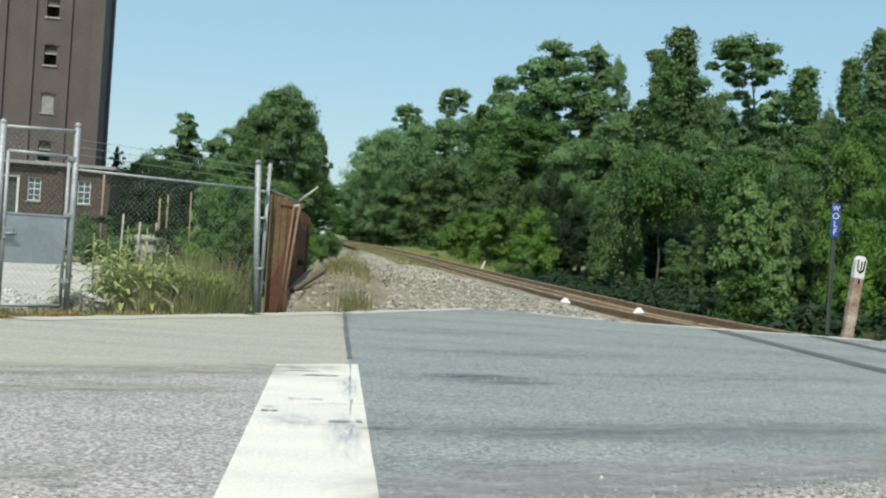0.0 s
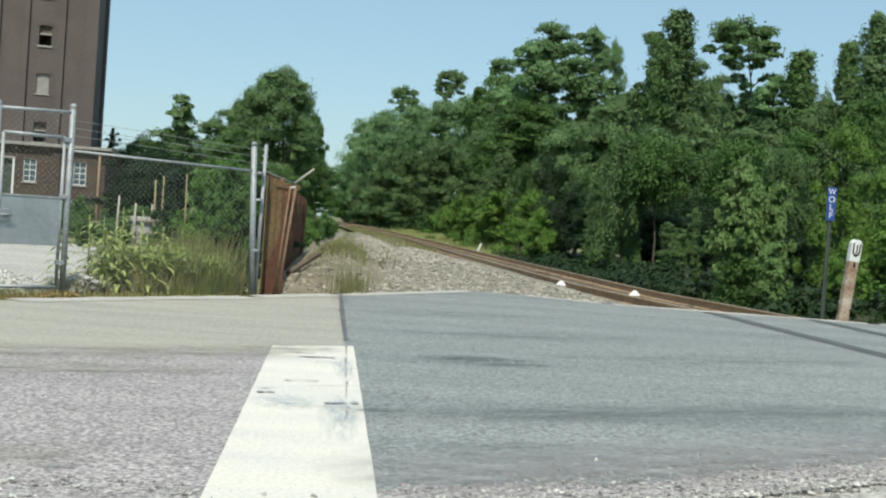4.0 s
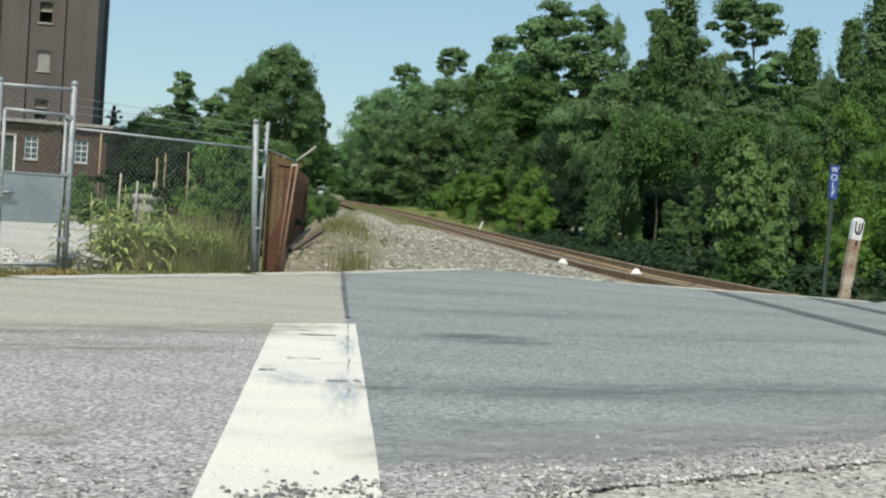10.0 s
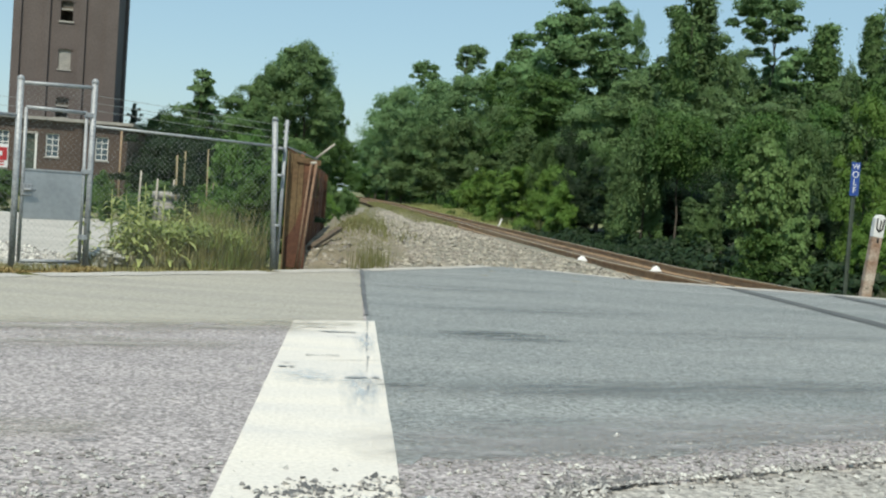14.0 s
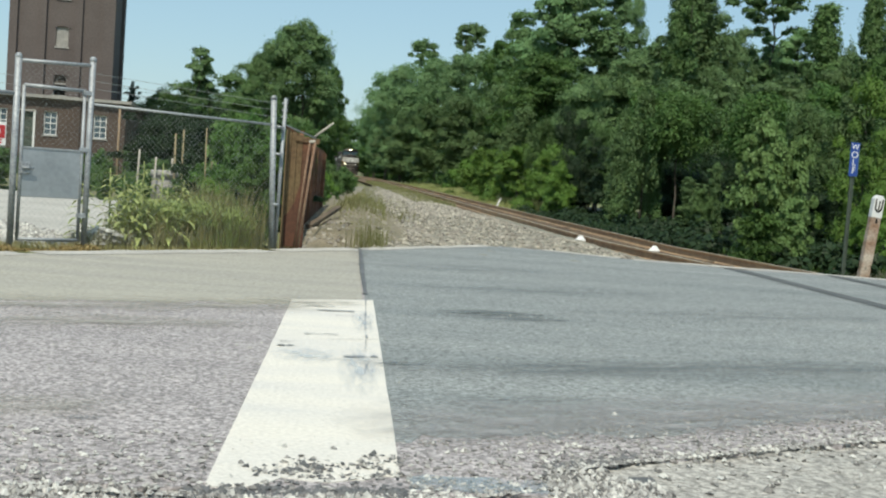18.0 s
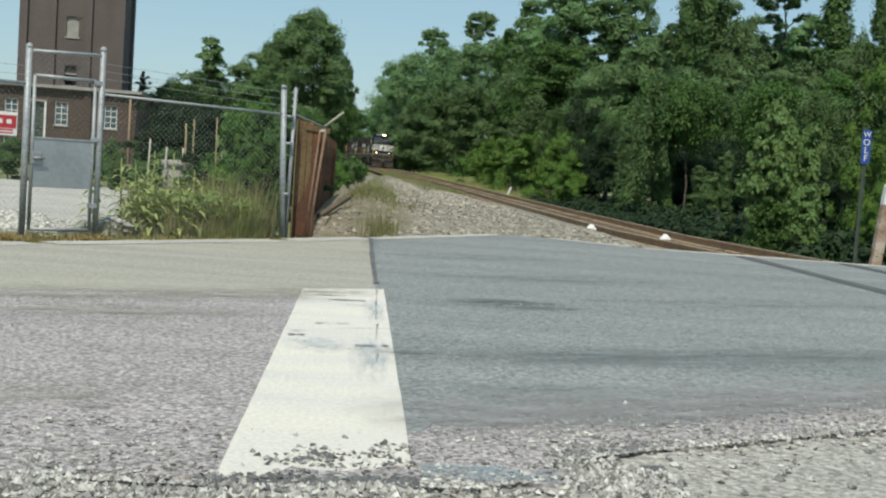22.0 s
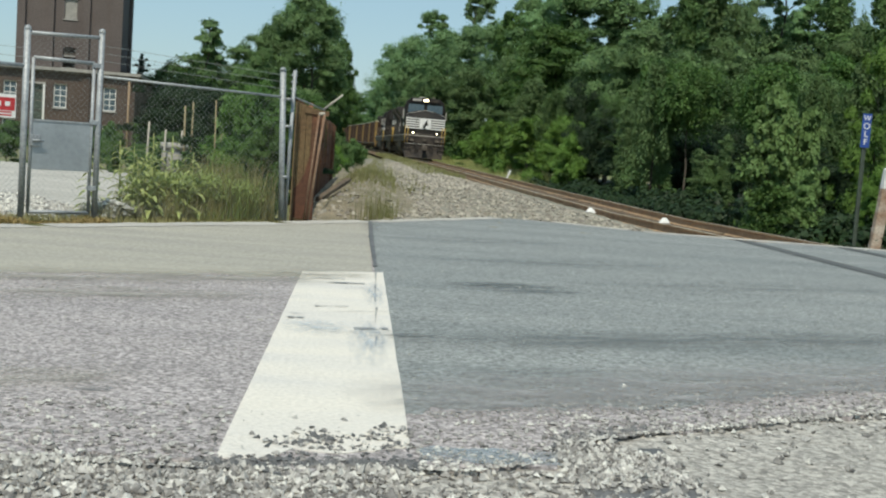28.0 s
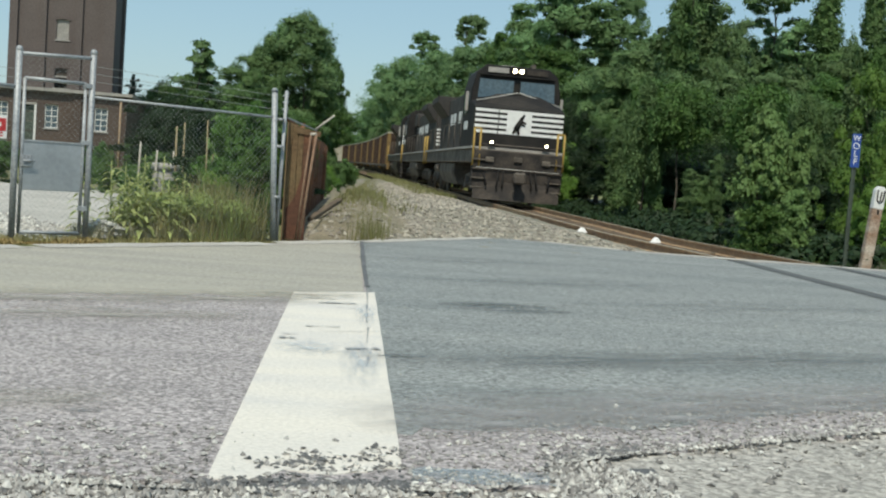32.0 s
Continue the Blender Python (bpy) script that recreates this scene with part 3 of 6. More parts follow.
yy = np.maximum(edge_y(xx), 3.35 + 0.55 * xx * (xx > 0)) - 0.05 + 0.80 * rng.rand(n) ** 2.5
keep = (xx < -0.4) | (xx > 0.24) | (rng.rand(n) < 0.06)
xx, yy, n = xx[keep], yy[keep], int(keep.sum())
tagged(stones("scattered_gravel", xx, yy, np.full(n, 0.004), 0.0032 + 0.0115 * rng.rand(n) ** 2.4, M_STONE_NEAR, "stray pebbles scattered over the pavement edge", 10), category="gravel")
n = 1500
xx, yy = rng.uniform(-2.2, 4.5, n), 4.3 + 5.5 * rng.rand(n) ** 1.4
keep = (xx < -0.4) | (xx > 0.24)
tagged(stones("fine_grit", xx[keep], yy[keep], np.full(int(keep.sum()), 0.004), 0.0025 + 0.004 * rng.rand(int(keep.sum())) ** 2, M_STONE_PALE, "fine pale grit strewn over the road", 17), category="grit")
n = 300
knot = rng.randint(0, 20, n)
cx, cf = rng.uniform(-0.28, 0.22, 20), 0.46 * rng.rand(20)
xx = np.clip(cx[knot] + 0.05 * rng.normal(size=n), -0.34, 0.23)
yy = edge_y(xx) + 0.03 + np.clip(cf[knot] + 0.035 * rng.normal(size=n), 0, 0.5)
half = np.arange(n) % 3 < 2
tagged(stones("dark_pebbles", xx[half], yy[half], np.full(int(half.sum()), 0.006), 0.004 + 0.012 * rng.rand(int(half.sum())) ** 1.7, M_TAR, "dark asphalt crumbs on the white line", 11), category="gravel")
tagged(stones("grey_pebbles", xx[~half], yy[~half], np.full(int((~half).sum()), 0.006), 0.005 + 0.011 * rng.rand(int((~half).sum())), M_STONE_NEAR, "grey pebbles on the white line", 19), category="gravel")
n = 900
xx = np.concatenate([rng.uniform(-0.45, 0.26, 600), rng.uniform(0.72, 1.14, 300)])
yy = edge_y(xx) + 0.02 + 0.028 * rng.normal(size=n)
tagged(stones("broken_edge", xx, yy, np.full(n, -0.002), 0.006 + 0.012 * rng.rand(n), M_TAR, "dark crumbled asphalt along the broken edge", 13, 0.5), category="gravel")
sheet("pothole_bed", np.arange(0.73, 1.14, 0.04), np.arange(3.3, 4.0, 0.04), lambda x, y: shoulder_height(x, y) + 0.003 + 0 * x, M_TAR, "dark bottom of the broken hole")
n = 620
xx = rng.uniform(0.73, 1.13, n)
yy = 3.45 + (0.43 + 0.08 * (xx - 0.73)) * rng.rand(n)
tagged(stones("pothole_gravel", xx, yy, shoulder_height(xx, yy) + 0.008, 0.006 + 0.009 * rng.rand(n), M_STONE_NEAR, "pale coarse gravel filling a broken hole at the road edge", 15, 0.8), category="gravel")
n = 70
xx, yy = rng.uniform(-0.6, 0.6, n), 14.9 + 4 * rng.rand(n)
tagged(stones("rubble", xx, yy, bank_height(xx, yy), 0.03 + 0.05 * rng.rand(n), M_STONE, "loose rubble on the dirt bank", 16), category="rubble")
n = 700
yy = 14.7 + 14 * rng.rand(n) ** 1.5
xx = rng.uniform(-0.75, 0.7, n)
tagged(stones("bank_stones", xx, yy, bank_height(xx, yy), 0.012 + 0.03 * rng.rand(n) ** 2, M_STONE, "small stones on the dirt bank", 12), category="gravel")
FILMS = [(M_OIL, "dark oily tyre smear on the pavement", q) for q in ((1.15, 8.5, 0.6, 0.26), (1.05, 8.6, 0.42, 0.20), (1.35, 8.3, 0.5, 0.15), (0.3, 6.0, 0.25, 0.12), (-0.95, 4.36, 0.10, 0.06), (0.66, 4.98, 0.08, 0.05))]
FILMS += [(M_OIL_FAINT, "faint tyre smear on the pavement", q) for q in (
    (1.0, 6.05, 1.0, 0.38), (2.7, 6.7, 1.8, 0.5), (2.95, 6.75, 0.8, 0.3), (0.9, 5.2, 0.5, 0.12), (1.6, 6.35, 1.6, 0.36), (3.4, 9.5, 2.2, 0.6), (1.9, 10.6, 1.8, 0.5), (0.12, 6.05, 0.3, 0.10), (1.2, 12.5, 1.6, 0.6), (0.05, 6.75, 0.28, 0.05), (0.16, 13.8, 0.14, 1.1))]
FILMS += [(M_DUST, "tan dust drifted over the asphalt", q) for q in ((-0.9, 8.0, 1.0, 0.5), (-2.0, 7.5, 1.3, 0.6), (-3.3, 6.9, 1.4, 0.6), (-0.3, 8.5, 0.6, 0.35), (-1.4, 6.9, 1.2, 0.4), (-1.5, 4.4, 0.9, 0.35))]
FILMS += [(M_SMUDGE, "bluish grey smudge on the white paint", q) for q in ((0.1, 5.8, 0.12, 0.8), (-0.18, 6.1, 0.2, 0.3), (0.14, 7.6, 0.08, 0.7))]
FILMS += [(M_WORN, "worn paler band at the asphalt edge", q) for q in ((0.7, 4.75, 0.8, 0.5), (1.5, 5.1, 0.9, 0.5), (2.4, 5.5, 1.0, 0.5), (3.4, 5.95, 1.0, 0.5), (4.6, 6.5, 1.2, 0.55), (0.6, 4.5, 0.6, 0.3), (1.4, 4.8, 0.7, 0.3), (2.2, 5.2, 0.7, 0.3), (3.1, 5.6, 0.8, 0.32), (4.2, 6.1, 0.9, 0.35))]
part_data("blue_paint", [(x, y, 0.0055) for x, y in wavy([(0.25, 3.60), (0.71, 3.62), (0.72, 3.80), (0.3, 3.79), (0.25, 3.75), (0.25, 3.60)], 0.05, 0.008, 41)], [list(range(len(wavy([(0.25, 3.60), (0.71, 3.62), (0.72, 3.80), (0.3, 3.79), (0.25, 3.75), (0.25, 3.60)], 0.05, 0.008, 41))))], M_BLUE_FILM, label="faded pale blue paint on the broken road edge", kind="structure")
for k, (mt, lb, (x, y, lx, ly)) in enumerate(FILMS):
    vs = [(math.cos(a * math.tau / 20), math.sin(a * math.tau / 20), 0) for a in range(20)]
    o = part_data("pavement_stain", vs, [list(range(20))], mt, label=lb, kind="structure")
    o.matrix_basis = pose(x, y, 0.0042 + 0.0003 * k, 0, 0, 22 if lx > ly else 0)
    o.scale = (lx, ly, 1)


# ---------------------------------------------------------------- trees and plants
def leaf_cloud(centres, radii, per, size, seed, flat=0.68, droop=0.0, fold=False):
    """Small leaves spread over uneven clumps: vertices and faces. fold: two-sided blades for plants seen close."""
    rng = np.random.RandomState(seed)
    k = len(centres)
    n = k * per
    stretch = np.repeat(rng.uniform(0.55, 1.45, (k, 3)) * np.array([1, 1, flat]), per, 0)
    c, r = np.repeat(centres, per, 0), np.repeat(radii, per)
    u = rng.normal(size=(n, 3))
    u /= np.linalg.norm(u, axis=1)[:, None]
    u[:, 2] = np.where(u[:, 2] < -0.2, -u[:, 2], u[:, 2])
    d = (0.78 + 0.22 * rng.rand(n) ** 0.6) * (1 + 0.10 * rng.normal(size=n)) * (1 + 0.28 * np.sin(4 * u[:, 0] + 3 * u[:, 2] + r * 40) * np.cos(5 * u[:, 1] + r * 17))
    d = np.where(rng.rand(n) < 0.22, d * rng.uniform(0.3, 1.5, n), d)
    p = c + u * (r * d)[:, None] * stretch
    p[:, 2] -= droop * r * rng.rand(n) ** 2 * 2
    nrm = 1.0 * u + 0.42 * rng.normal(size=(n, 3)) + np.array([-0.05, -0.12, 0.42])
    nrm /= np.linalg.norm(nrm, axis=1)[:, None]
    t = np.cross(nrm, rng.normal(size=(n, 3)))
    t /= np.linalg.norm(t, axis=1)[:, None] + 1e-9
    s = np.cross(nrm, t)
    ln = size * (0.5 + 1.0 * rng.rand(n))[:, None]
    w = ln * (0.36 if fold else 0.55)
    if fold:
        v = np.stack([p - 0.5 * ln * t, p + w * s + 0.12 * ln * nrm, p + 0.5 * ln * t, p - w * s + 0.12 * ln * nrm], 1)
    else:
        v = np.stack([p - 0.5 * ln * t - 0.3 * w * s, p + w * s, p + 0.6 * ln * t - 0.4 * w * s], 1)
    f = np.arange(n * v.shape[1]).reshape(n, -1)
    return v.reshape(-1, 3), f


def limbs(bm, rng, h, base_r, fork, spread, count, lean=0.0):
    """Trunk and limbs; gives the limb ends."""
    pts, p, ends = [Vector((0, 0, 0))], Vector((0, 0, 0)), []
    steps = 6
    for i in range(steps):
        p = p + Vector((rng.uniform(-0.03, 0.03) * h + lean * h / steps, rng.uniform(-0.03, 0.03) * h, h * 0.9 / steps))
        pts.append(p.copy())
    for i in range(steps):
        tube(bm, pts[i], pts[i + 1], base_r * (1 - i / steps * 0.85), base_r * (1 - (i + 1) / steps * 0.85), 7, False)
    for k in range(count):
        f = fork + (1 - fork) * (k + rng.uniform(0, 0.8)) / count
        i = min(steps - 1, int(f * steps))
        o = pts[i].lerp(pts[i + 1], f * steps - i)
        a = k * 2.4 + rng.uniform(-0.5, 0.5)
        reach = spread * (1.15 - 0.6 * (f - fork) / (1 - fork)) * rng.uniform(0.6, 1.05)
        m = o + Vector((math.cos(a) * reach * 0.5, math.sin(a) * reach * 0.5, reach * rng.uniform(0.15, 0.45)))
        e = o + Vector((math.cos(a) * reach, math.sin(a) * reach, reach * rng.uniform(0.3, 0.8)))
        r = base_r * 0.42 * (1 - 0.6 * f)
        tube(bm, o, m, r, r * 0.7, 5, False), tube(bm, m, e, r * 0.7, r * 0.25, 5, False)
        ends += [m, e]
    return ends


def make_tree(name, seed, h, width, low, leaf, mat, clumps, per, clump_r, count=14, shape="round", label="", category="tree", droop=0.0, fold=False):
    """A tree with a trunk and a crown; shape: round, tall, open, umbrella, cone or bush."""
    rng, nr = random.Random(seed), np.random.RandomState(seed)
    tree = empty(name, label=label, category=category)
    bm = B()
    ends = limbs(bm, rng, h, max(0.04, h * (0.014 if shape != "bush" else 0.008)), max(0.12, low), width * 0.42, count)
    part("trunk", bm, M_BARK, tree)
    if not fold:  # fewer, fuller clumps of finer leaves
        many, fill, grow = {"bush": (0.54, 2.4, 1.14), "round": (0.9, 1.6, 1.0), "tall": (1.6, 0.95, 0.74), "umbrella": (2.2, 0.65, 0.66), "open": (1.0, 1.6, 1.0), "cone": (1.0, 1.6, 1.0)}[shape]
        clumps, per, clump_r, leaf = int(clumps * many), int(per * fill), clump_r * grow, leaf * 0.74
    n = clumps
    z = nr.rand(n)
    if shape == "round":
        prof = np.sqrt(np.clip(1 - (2 * z - 0.9) ** 2 * 0.8, 0.05, 1))
    elif shape == "tall":
        prof = np.clip(0.7 + 0.3 * np.sin(z * 8 + seed), 0.3, 1) * np.clip(1.3 - 1.15 * z, 0.12, 1)
    elif shape == "open":
        prof = np.where(z > 0.55, 0.75 + 0.3 * nr.rand(n), 0.25)
    elif shape == "umbrella":
        z = np.where(nr.rand(n) < 0.86, 0.74 + 0.26 * np.sqrt(nr.rand(n)), 0.15 + 0.5 * z)
        prof = np.where(z > 0.65, 1.0 - 0.9 * np.clip(z - 0.72, 0, 1) ** 0.8, 0.55)
    elif shape == "cone":
        prof = np.clip(1.02 - z, 0.03, 1)
    else:
        prof = np.sqrt(np.clip(1.05 - z ** 2, 0.05, 1))
    if shape == "open":
        n = 2 * count
        z, prof = z[:n], prof[:n]
    a = nr.rand(n) * math.tau
    rad = prof * width / 2 * np.sqrt(0.25 + 0.75 * nr.rand(n)) * (1 + 0.22 * np.sin(3 * a + seed) + 0.15 * np.sin(5 * z * 3 + a * 2))
    if shape in ("tall", "umbrella", "round"):
        rad = rad * nr.uniform(0.7, 1.3, n)
    zc = h * (low + (1 - low) * z * 0.96)
    cen = np.stack([rad * np.cos(a), rad * np.sin(a), zc], 1)
    tips = np.array([tuple(e) for e in ends])
    k = len(tips) if shape == "open" else min(n // 2, len(tips))
    cen[:k] = tips[:k]
    rr = clump_r * (0.4 + 1.1 * nr.rand(n) ** 1.5)
    if shape == "cone":
        rr = rr * (0.35 + prof)
    part_data("crown", *leaf_cloud(cen, rr, per, leaf, seed + 1, droop=droop, fold=fold), mat, tree)
    return tree


OAK = [make_tree("tree", 11, 16, 10.5, 0.22, 0.30, M_LEAF_T, 105, 400, 1.45, 16, "round", "tall leafy oak with a full dark green crown"),
       make_tree("tree", 12, 16, 9.0, 0.16, 0.29, M_LEAF_T, 105, 400, 1.35, 16, "round", "tall broadleaf tree with an uneven green crown"),
       make_tree("tree", 16, 16, 10.0, 0.10, 0.30, M_LEAF_B, 110, 390, 1.35, 16, "round", "vine-hung broadleaf tree leafy to the ground"),
       # Distance haze is put into this tree's pale leaf colour.
       make_tree("tree", 19, 16, 10.0, 0.12, 0.30, M_LEAF_F, 105, 390, 1.4, 16, "round", "tall tree with a rounded crown, leaves paled for haze")]
OPEN = [make_tree("tree", 14, 17, 8.0, 0.5, 0.24, M_LEAF_C, 70, 340, 0.95, 20, "open", "open-crowned locust with sky showing through")]
POPLAR = [make_tree("tree", 15, 11, 4.2, 0.15, 0.3, M_LEAF_C, 90, 160, 0.55, 18, "cone", "slender pale green tree with a spiky crown")]
PINE = [make_tree("tree", 17, 9, 3.4, 0.1, 0.22, M_LEAF_P, 170, 60, 0.32, 20, "cone", "small dark conifer behind the rooftops")]
UMBRELLA = [make_tree("tree", 31, 16, 5.0, 0.40, 0.24, M_LEAF_C, 60, 400, 0.72, 20, "umbrella", "tall tree with a bare trunk and a flat spreading crown")]
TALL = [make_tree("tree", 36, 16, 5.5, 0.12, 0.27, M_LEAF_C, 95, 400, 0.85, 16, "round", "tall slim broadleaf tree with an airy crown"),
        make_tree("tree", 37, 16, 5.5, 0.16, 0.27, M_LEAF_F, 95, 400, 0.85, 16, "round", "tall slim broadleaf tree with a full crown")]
DRAPED = [make_tree("tree", 38, 15, 3.6, 0.05, 0.23, M_LEAF_T, 110, 380, 0.7, 14, "tall", "tall tree wrapped in hanging vines", droop=0.5),
          make_tree("tree", 39, 15, 3.6, 0.06, 0.23, M_LEAF_A, 110, 380, 0.7, 14, "tall", "tall narrow tree overgrown with creeper", droop=0.5)]
CURTAIN = [make_tree("tree", 32, 8, 5.0, 0.22, 0.21, M_LEAF_E, 62, 300, 0.70, 12, "round", "young tree hung with vines over a dark hollow", droop=0.9, fold=True),
           make_tree("tree", 33, 8, 5.0, 0.42, 0.19, M_LEAF_A, 56, 420, 0.75, 12, "round", "young tree with drooping leafy limbs and bare trunk", droop=0.5),
           make_tree("tree", 35, 8, 5.0, 0.60, 0.20, M_LEAF_B, 48, 320, 0.72, 12, "round", "leafy limbs arching over a dark hollow in the wood", droop=0.7, fold=True)]
EDGE = [make_tree("tree", 21, 8, 6.2, 0.08, 0.20, M_LEAF_B, 95, 440, 0.85, 14, "bush", "young tree at the wood's edge, leafy to the ground"),
        make_tree("tree", 22, 8, 5.8, 0.26, 0.19, M_LEAF_A, 95, 440, 0.82, 14, "bush", "dark leafy young tree at the wood's edge"),
        make_tree("tree", 23, 8, 6.0, 0.18, 0.21, M_LEAF_E, 90, 420, 0.85, 14, "bush", "grey-green young tree at the wood's edge"),
        make_tree("tree", 34, 8, 5.8, 0.12, 0.20, M_LEAF_D, 70, 420, 0.85, 14, "bush", "yellow-green young maple at the wood's edge"),
        make_tree("tree", 30, 8, 5.8, 0.04, 0.19, M_LEAF_SHADED, 80, 420, 0.85, 14, "bush", "young tree inside the wood, leaves darkened to stand for shade")]
SHRUB = [make_tree("shrub", 24, 3.2, 4.2, 0.02, 0.14, M_LEAF_D, 90, 240, 0.42, 10, "bush", "bright green rounded shrub beside the track", "shrub"),
         make_tree("shrub", 25, 2.6, 3.4, 0.02, 0.13, M_LEAF_D, 80, 240, 0.38, 10, "bush", "bright green bushy shrub", "shrub"),
         make_tree("shrub", 26, 2.6, 3.0, 0.02, 0.13, M_LEAF_A, 70, 240, 0.38, 10, "bush", "dark green brambles and shrub", "shrub")]
SAPLING = [make_tree("tree", 27, 4.0, 2.8, 0.06, 0.16, M_LEAF_S, 80, 200, 0.36, 14, "cone", "maple sapling with pale broad leaves", fold=True),
           make_tree("tree", 28, 3.4, 3.2, 0.05, 0.15, M_LEAF_B, 70, 190, 0.36, 14, "bush", "leafy sapling with yellow-green foliage", fold=True),
           make_tree("tree", 29, 4.0, 3.0, 0.06, 0.18, M_LEAF_S, 66, 200, 0.40, 16, "bush", "maple sapling with pale grey-green leaves", fold=True)]
used = set()
rtree = random.Random(41)


def plant(kind, x, y, top, wide=1.0, base=None, spin=None):
    """Sets a tree so that its top stands at the height top."""
    z = float(ground_height(np.array([x * 1.0]), np.array([y * 1.0]))[0]) - 0.1 if base is None else base
    ob = kind
    h = heights.get(ob.name) or float(np.percentile([v.co.z for c in ob.children if c.name.startswith("crown") for v in c.data.vertices], 99.93))
    heights[ob.name] = h
    s = (top - z) / h
    sw = s * wide
    m = pose(x, y, z, 0, 0, rtree.uniform(0, 360) if spin is None else spin)
    if ob.name not in used:
        used.add(ob.name)
        ob.matrix_basis = m
    else:
        ob = copy_thing(ob, m)
    ob.scale = (sw, sw, s)
    return ob


heights = {}
# The wood right of the track: tall trees behind, a ragged leafy edge with dark hollows in front.
for kind, x, y, top, wide in (
        (TALL[0], 16.7, 92, 17.5, 0.81), (TALL[1], 20.3, 96, 18.1, 0.69), (TALL[1], 14.2, 90, 15.5, 0.75), (OPEN[0], 20.9, 88, 16.3, 0.35), (TALL[0], 14.2, 104, 16.1, 0.69),
        (TALL[0], 17.7, 88, 14.3, 1.08), (DRAPED[0], 16.9, 58, 12.6, 1.1), (DRAPED[1], 15.1, 55, 10.7, 0.72), (TALL[0], 18.6, 60, 10.5, 0.5), (UMBRELLA[0], 22.9, 66, 14.0, 0.91),
        (DRAPED[1], 25.1, 62, 11.8, 0.96), (TALL[1], 24.8, 64, 10.7, 0.76), (TALL[0], 23.8, 72, 11.6, 0.58), (TALL[0], 25.6, 70, 10.4, 1.09), (TALL[1], 17.7, 70, 10.0, 0.81),
        (DRAPED[0], 25.5, 54, 12.5, 0.9), (DRAPED[1], 22.4, 50, 10.3, 0.7), (OAK[2], 22.5, 48, 7.8, 0.61), (OAK[1], 24.8, 58, 8.6, 0.61), (UMBRELLA[0], 10.1, 190, 22.8, 0.66),
        (UMBRELLA[0], 14.2, 150, 20.9, 0.59),
        (OAK[2], 12.8, 78, 9.9, 0.95), (OAK[0], 14.5, 62, 8.2, 0.77), (OAK[1], 19.2, 52, 6.8, 0.99), (OAK[0], 17.4, 56, 7.2, 0.78), (OAK[1], 13.8, 70, 7.6, 0.96), (OAK[0], 14.2, 50, 5.9, 0.98), (OAK[2], 19.4, 46, 5.9, 0.95),
        (OAK[1], 29.0, 70, 9.5, 0.9), (OAK[0], 33.0, 62, 9.0, 0.9), (OAK[0], 20.0, 84, 11.0, 0.9), (OAK[2], 25.0, 86, 10.5, 0.9), (OAK[0], 16.0, 41, 4.6, 1.0), (OAK[2], 22.0, 40, 5.0, 1.0),
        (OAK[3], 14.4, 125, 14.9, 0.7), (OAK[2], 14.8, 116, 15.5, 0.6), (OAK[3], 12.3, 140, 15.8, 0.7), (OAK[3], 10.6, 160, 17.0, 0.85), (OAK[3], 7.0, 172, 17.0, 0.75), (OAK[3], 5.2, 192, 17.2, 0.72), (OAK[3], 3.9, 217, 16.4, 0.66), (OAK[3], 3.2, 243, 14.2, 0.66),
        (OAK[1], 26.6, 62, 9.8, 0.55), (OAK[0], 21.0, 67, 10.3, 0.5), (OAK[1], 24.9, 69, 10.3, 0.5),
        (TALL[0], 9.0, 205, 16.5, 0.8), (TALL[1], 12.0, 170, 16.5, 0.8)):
    plant(kind, x, y, top, wide)
for kind, x, y, top, wide in (
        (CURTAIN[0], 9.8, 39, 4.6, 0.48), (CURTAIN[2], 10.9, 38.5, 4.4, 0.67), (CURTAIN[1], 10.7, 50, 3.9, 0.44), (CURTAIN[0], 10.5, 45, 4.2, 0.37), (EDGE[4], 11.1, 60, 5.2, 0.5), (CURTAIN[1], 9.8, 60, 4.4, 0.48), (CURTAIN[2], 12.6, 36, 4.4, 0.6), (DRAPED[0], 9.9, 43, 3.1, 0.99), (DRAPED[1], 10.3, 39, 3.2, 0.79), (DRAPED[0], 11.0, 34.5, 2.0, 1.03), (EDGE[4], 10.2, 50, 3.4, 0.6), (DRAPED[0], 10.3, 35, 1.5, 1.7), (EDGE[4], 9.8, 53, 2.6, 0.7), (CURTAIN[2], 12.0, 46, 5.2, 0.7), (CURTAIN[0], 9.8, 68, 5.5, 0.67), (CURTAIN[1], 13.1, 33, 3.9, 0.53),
        (EDGE[3], 13.0, 29, 4.3, 0.49), (EDGE[3], 12.5, 26, 3.0, 0.48), (CURTAIN[0], 15.0, 34, 4.6, 0.6), (EDGE[1], 16.5, 31, 4.4, 0.8), (EDGE[3], 15.0, 27, 3.6, 0.7),
        (EDGE[0], 12.8, 80, 8.0, 0.8), (EDGE[2], 12.2, 95, 8.8, 0.8), (EDGE[2], 11.0, 115, 9.0, 0.9), (EDGE[2], 9.8, 135, 9.4, 0.9), (EDGE[2], 7.8, 160, 9.6, 1.0), (EDGE[2], 6.8, 185, 10.0, 1.0), (EDGE[2], 8.6, 146, 4.8, 1.2), (EDGE[2], 7.6, 170, 5.0, 1.3), (EDGE[0], 5.8, 200, 5.5, 1.4), (EDGE[0], 3.8, 226, 6.0, 1.4),
        (EDGE[0], -6.6, 190, 6, 1.4), (EDGE[0], 3.0, 262, 7.0, 1.5), (EDGE[0], -1.0, 290, 8.0, 1.6)):
    plant(kind, x, y, top, wide)
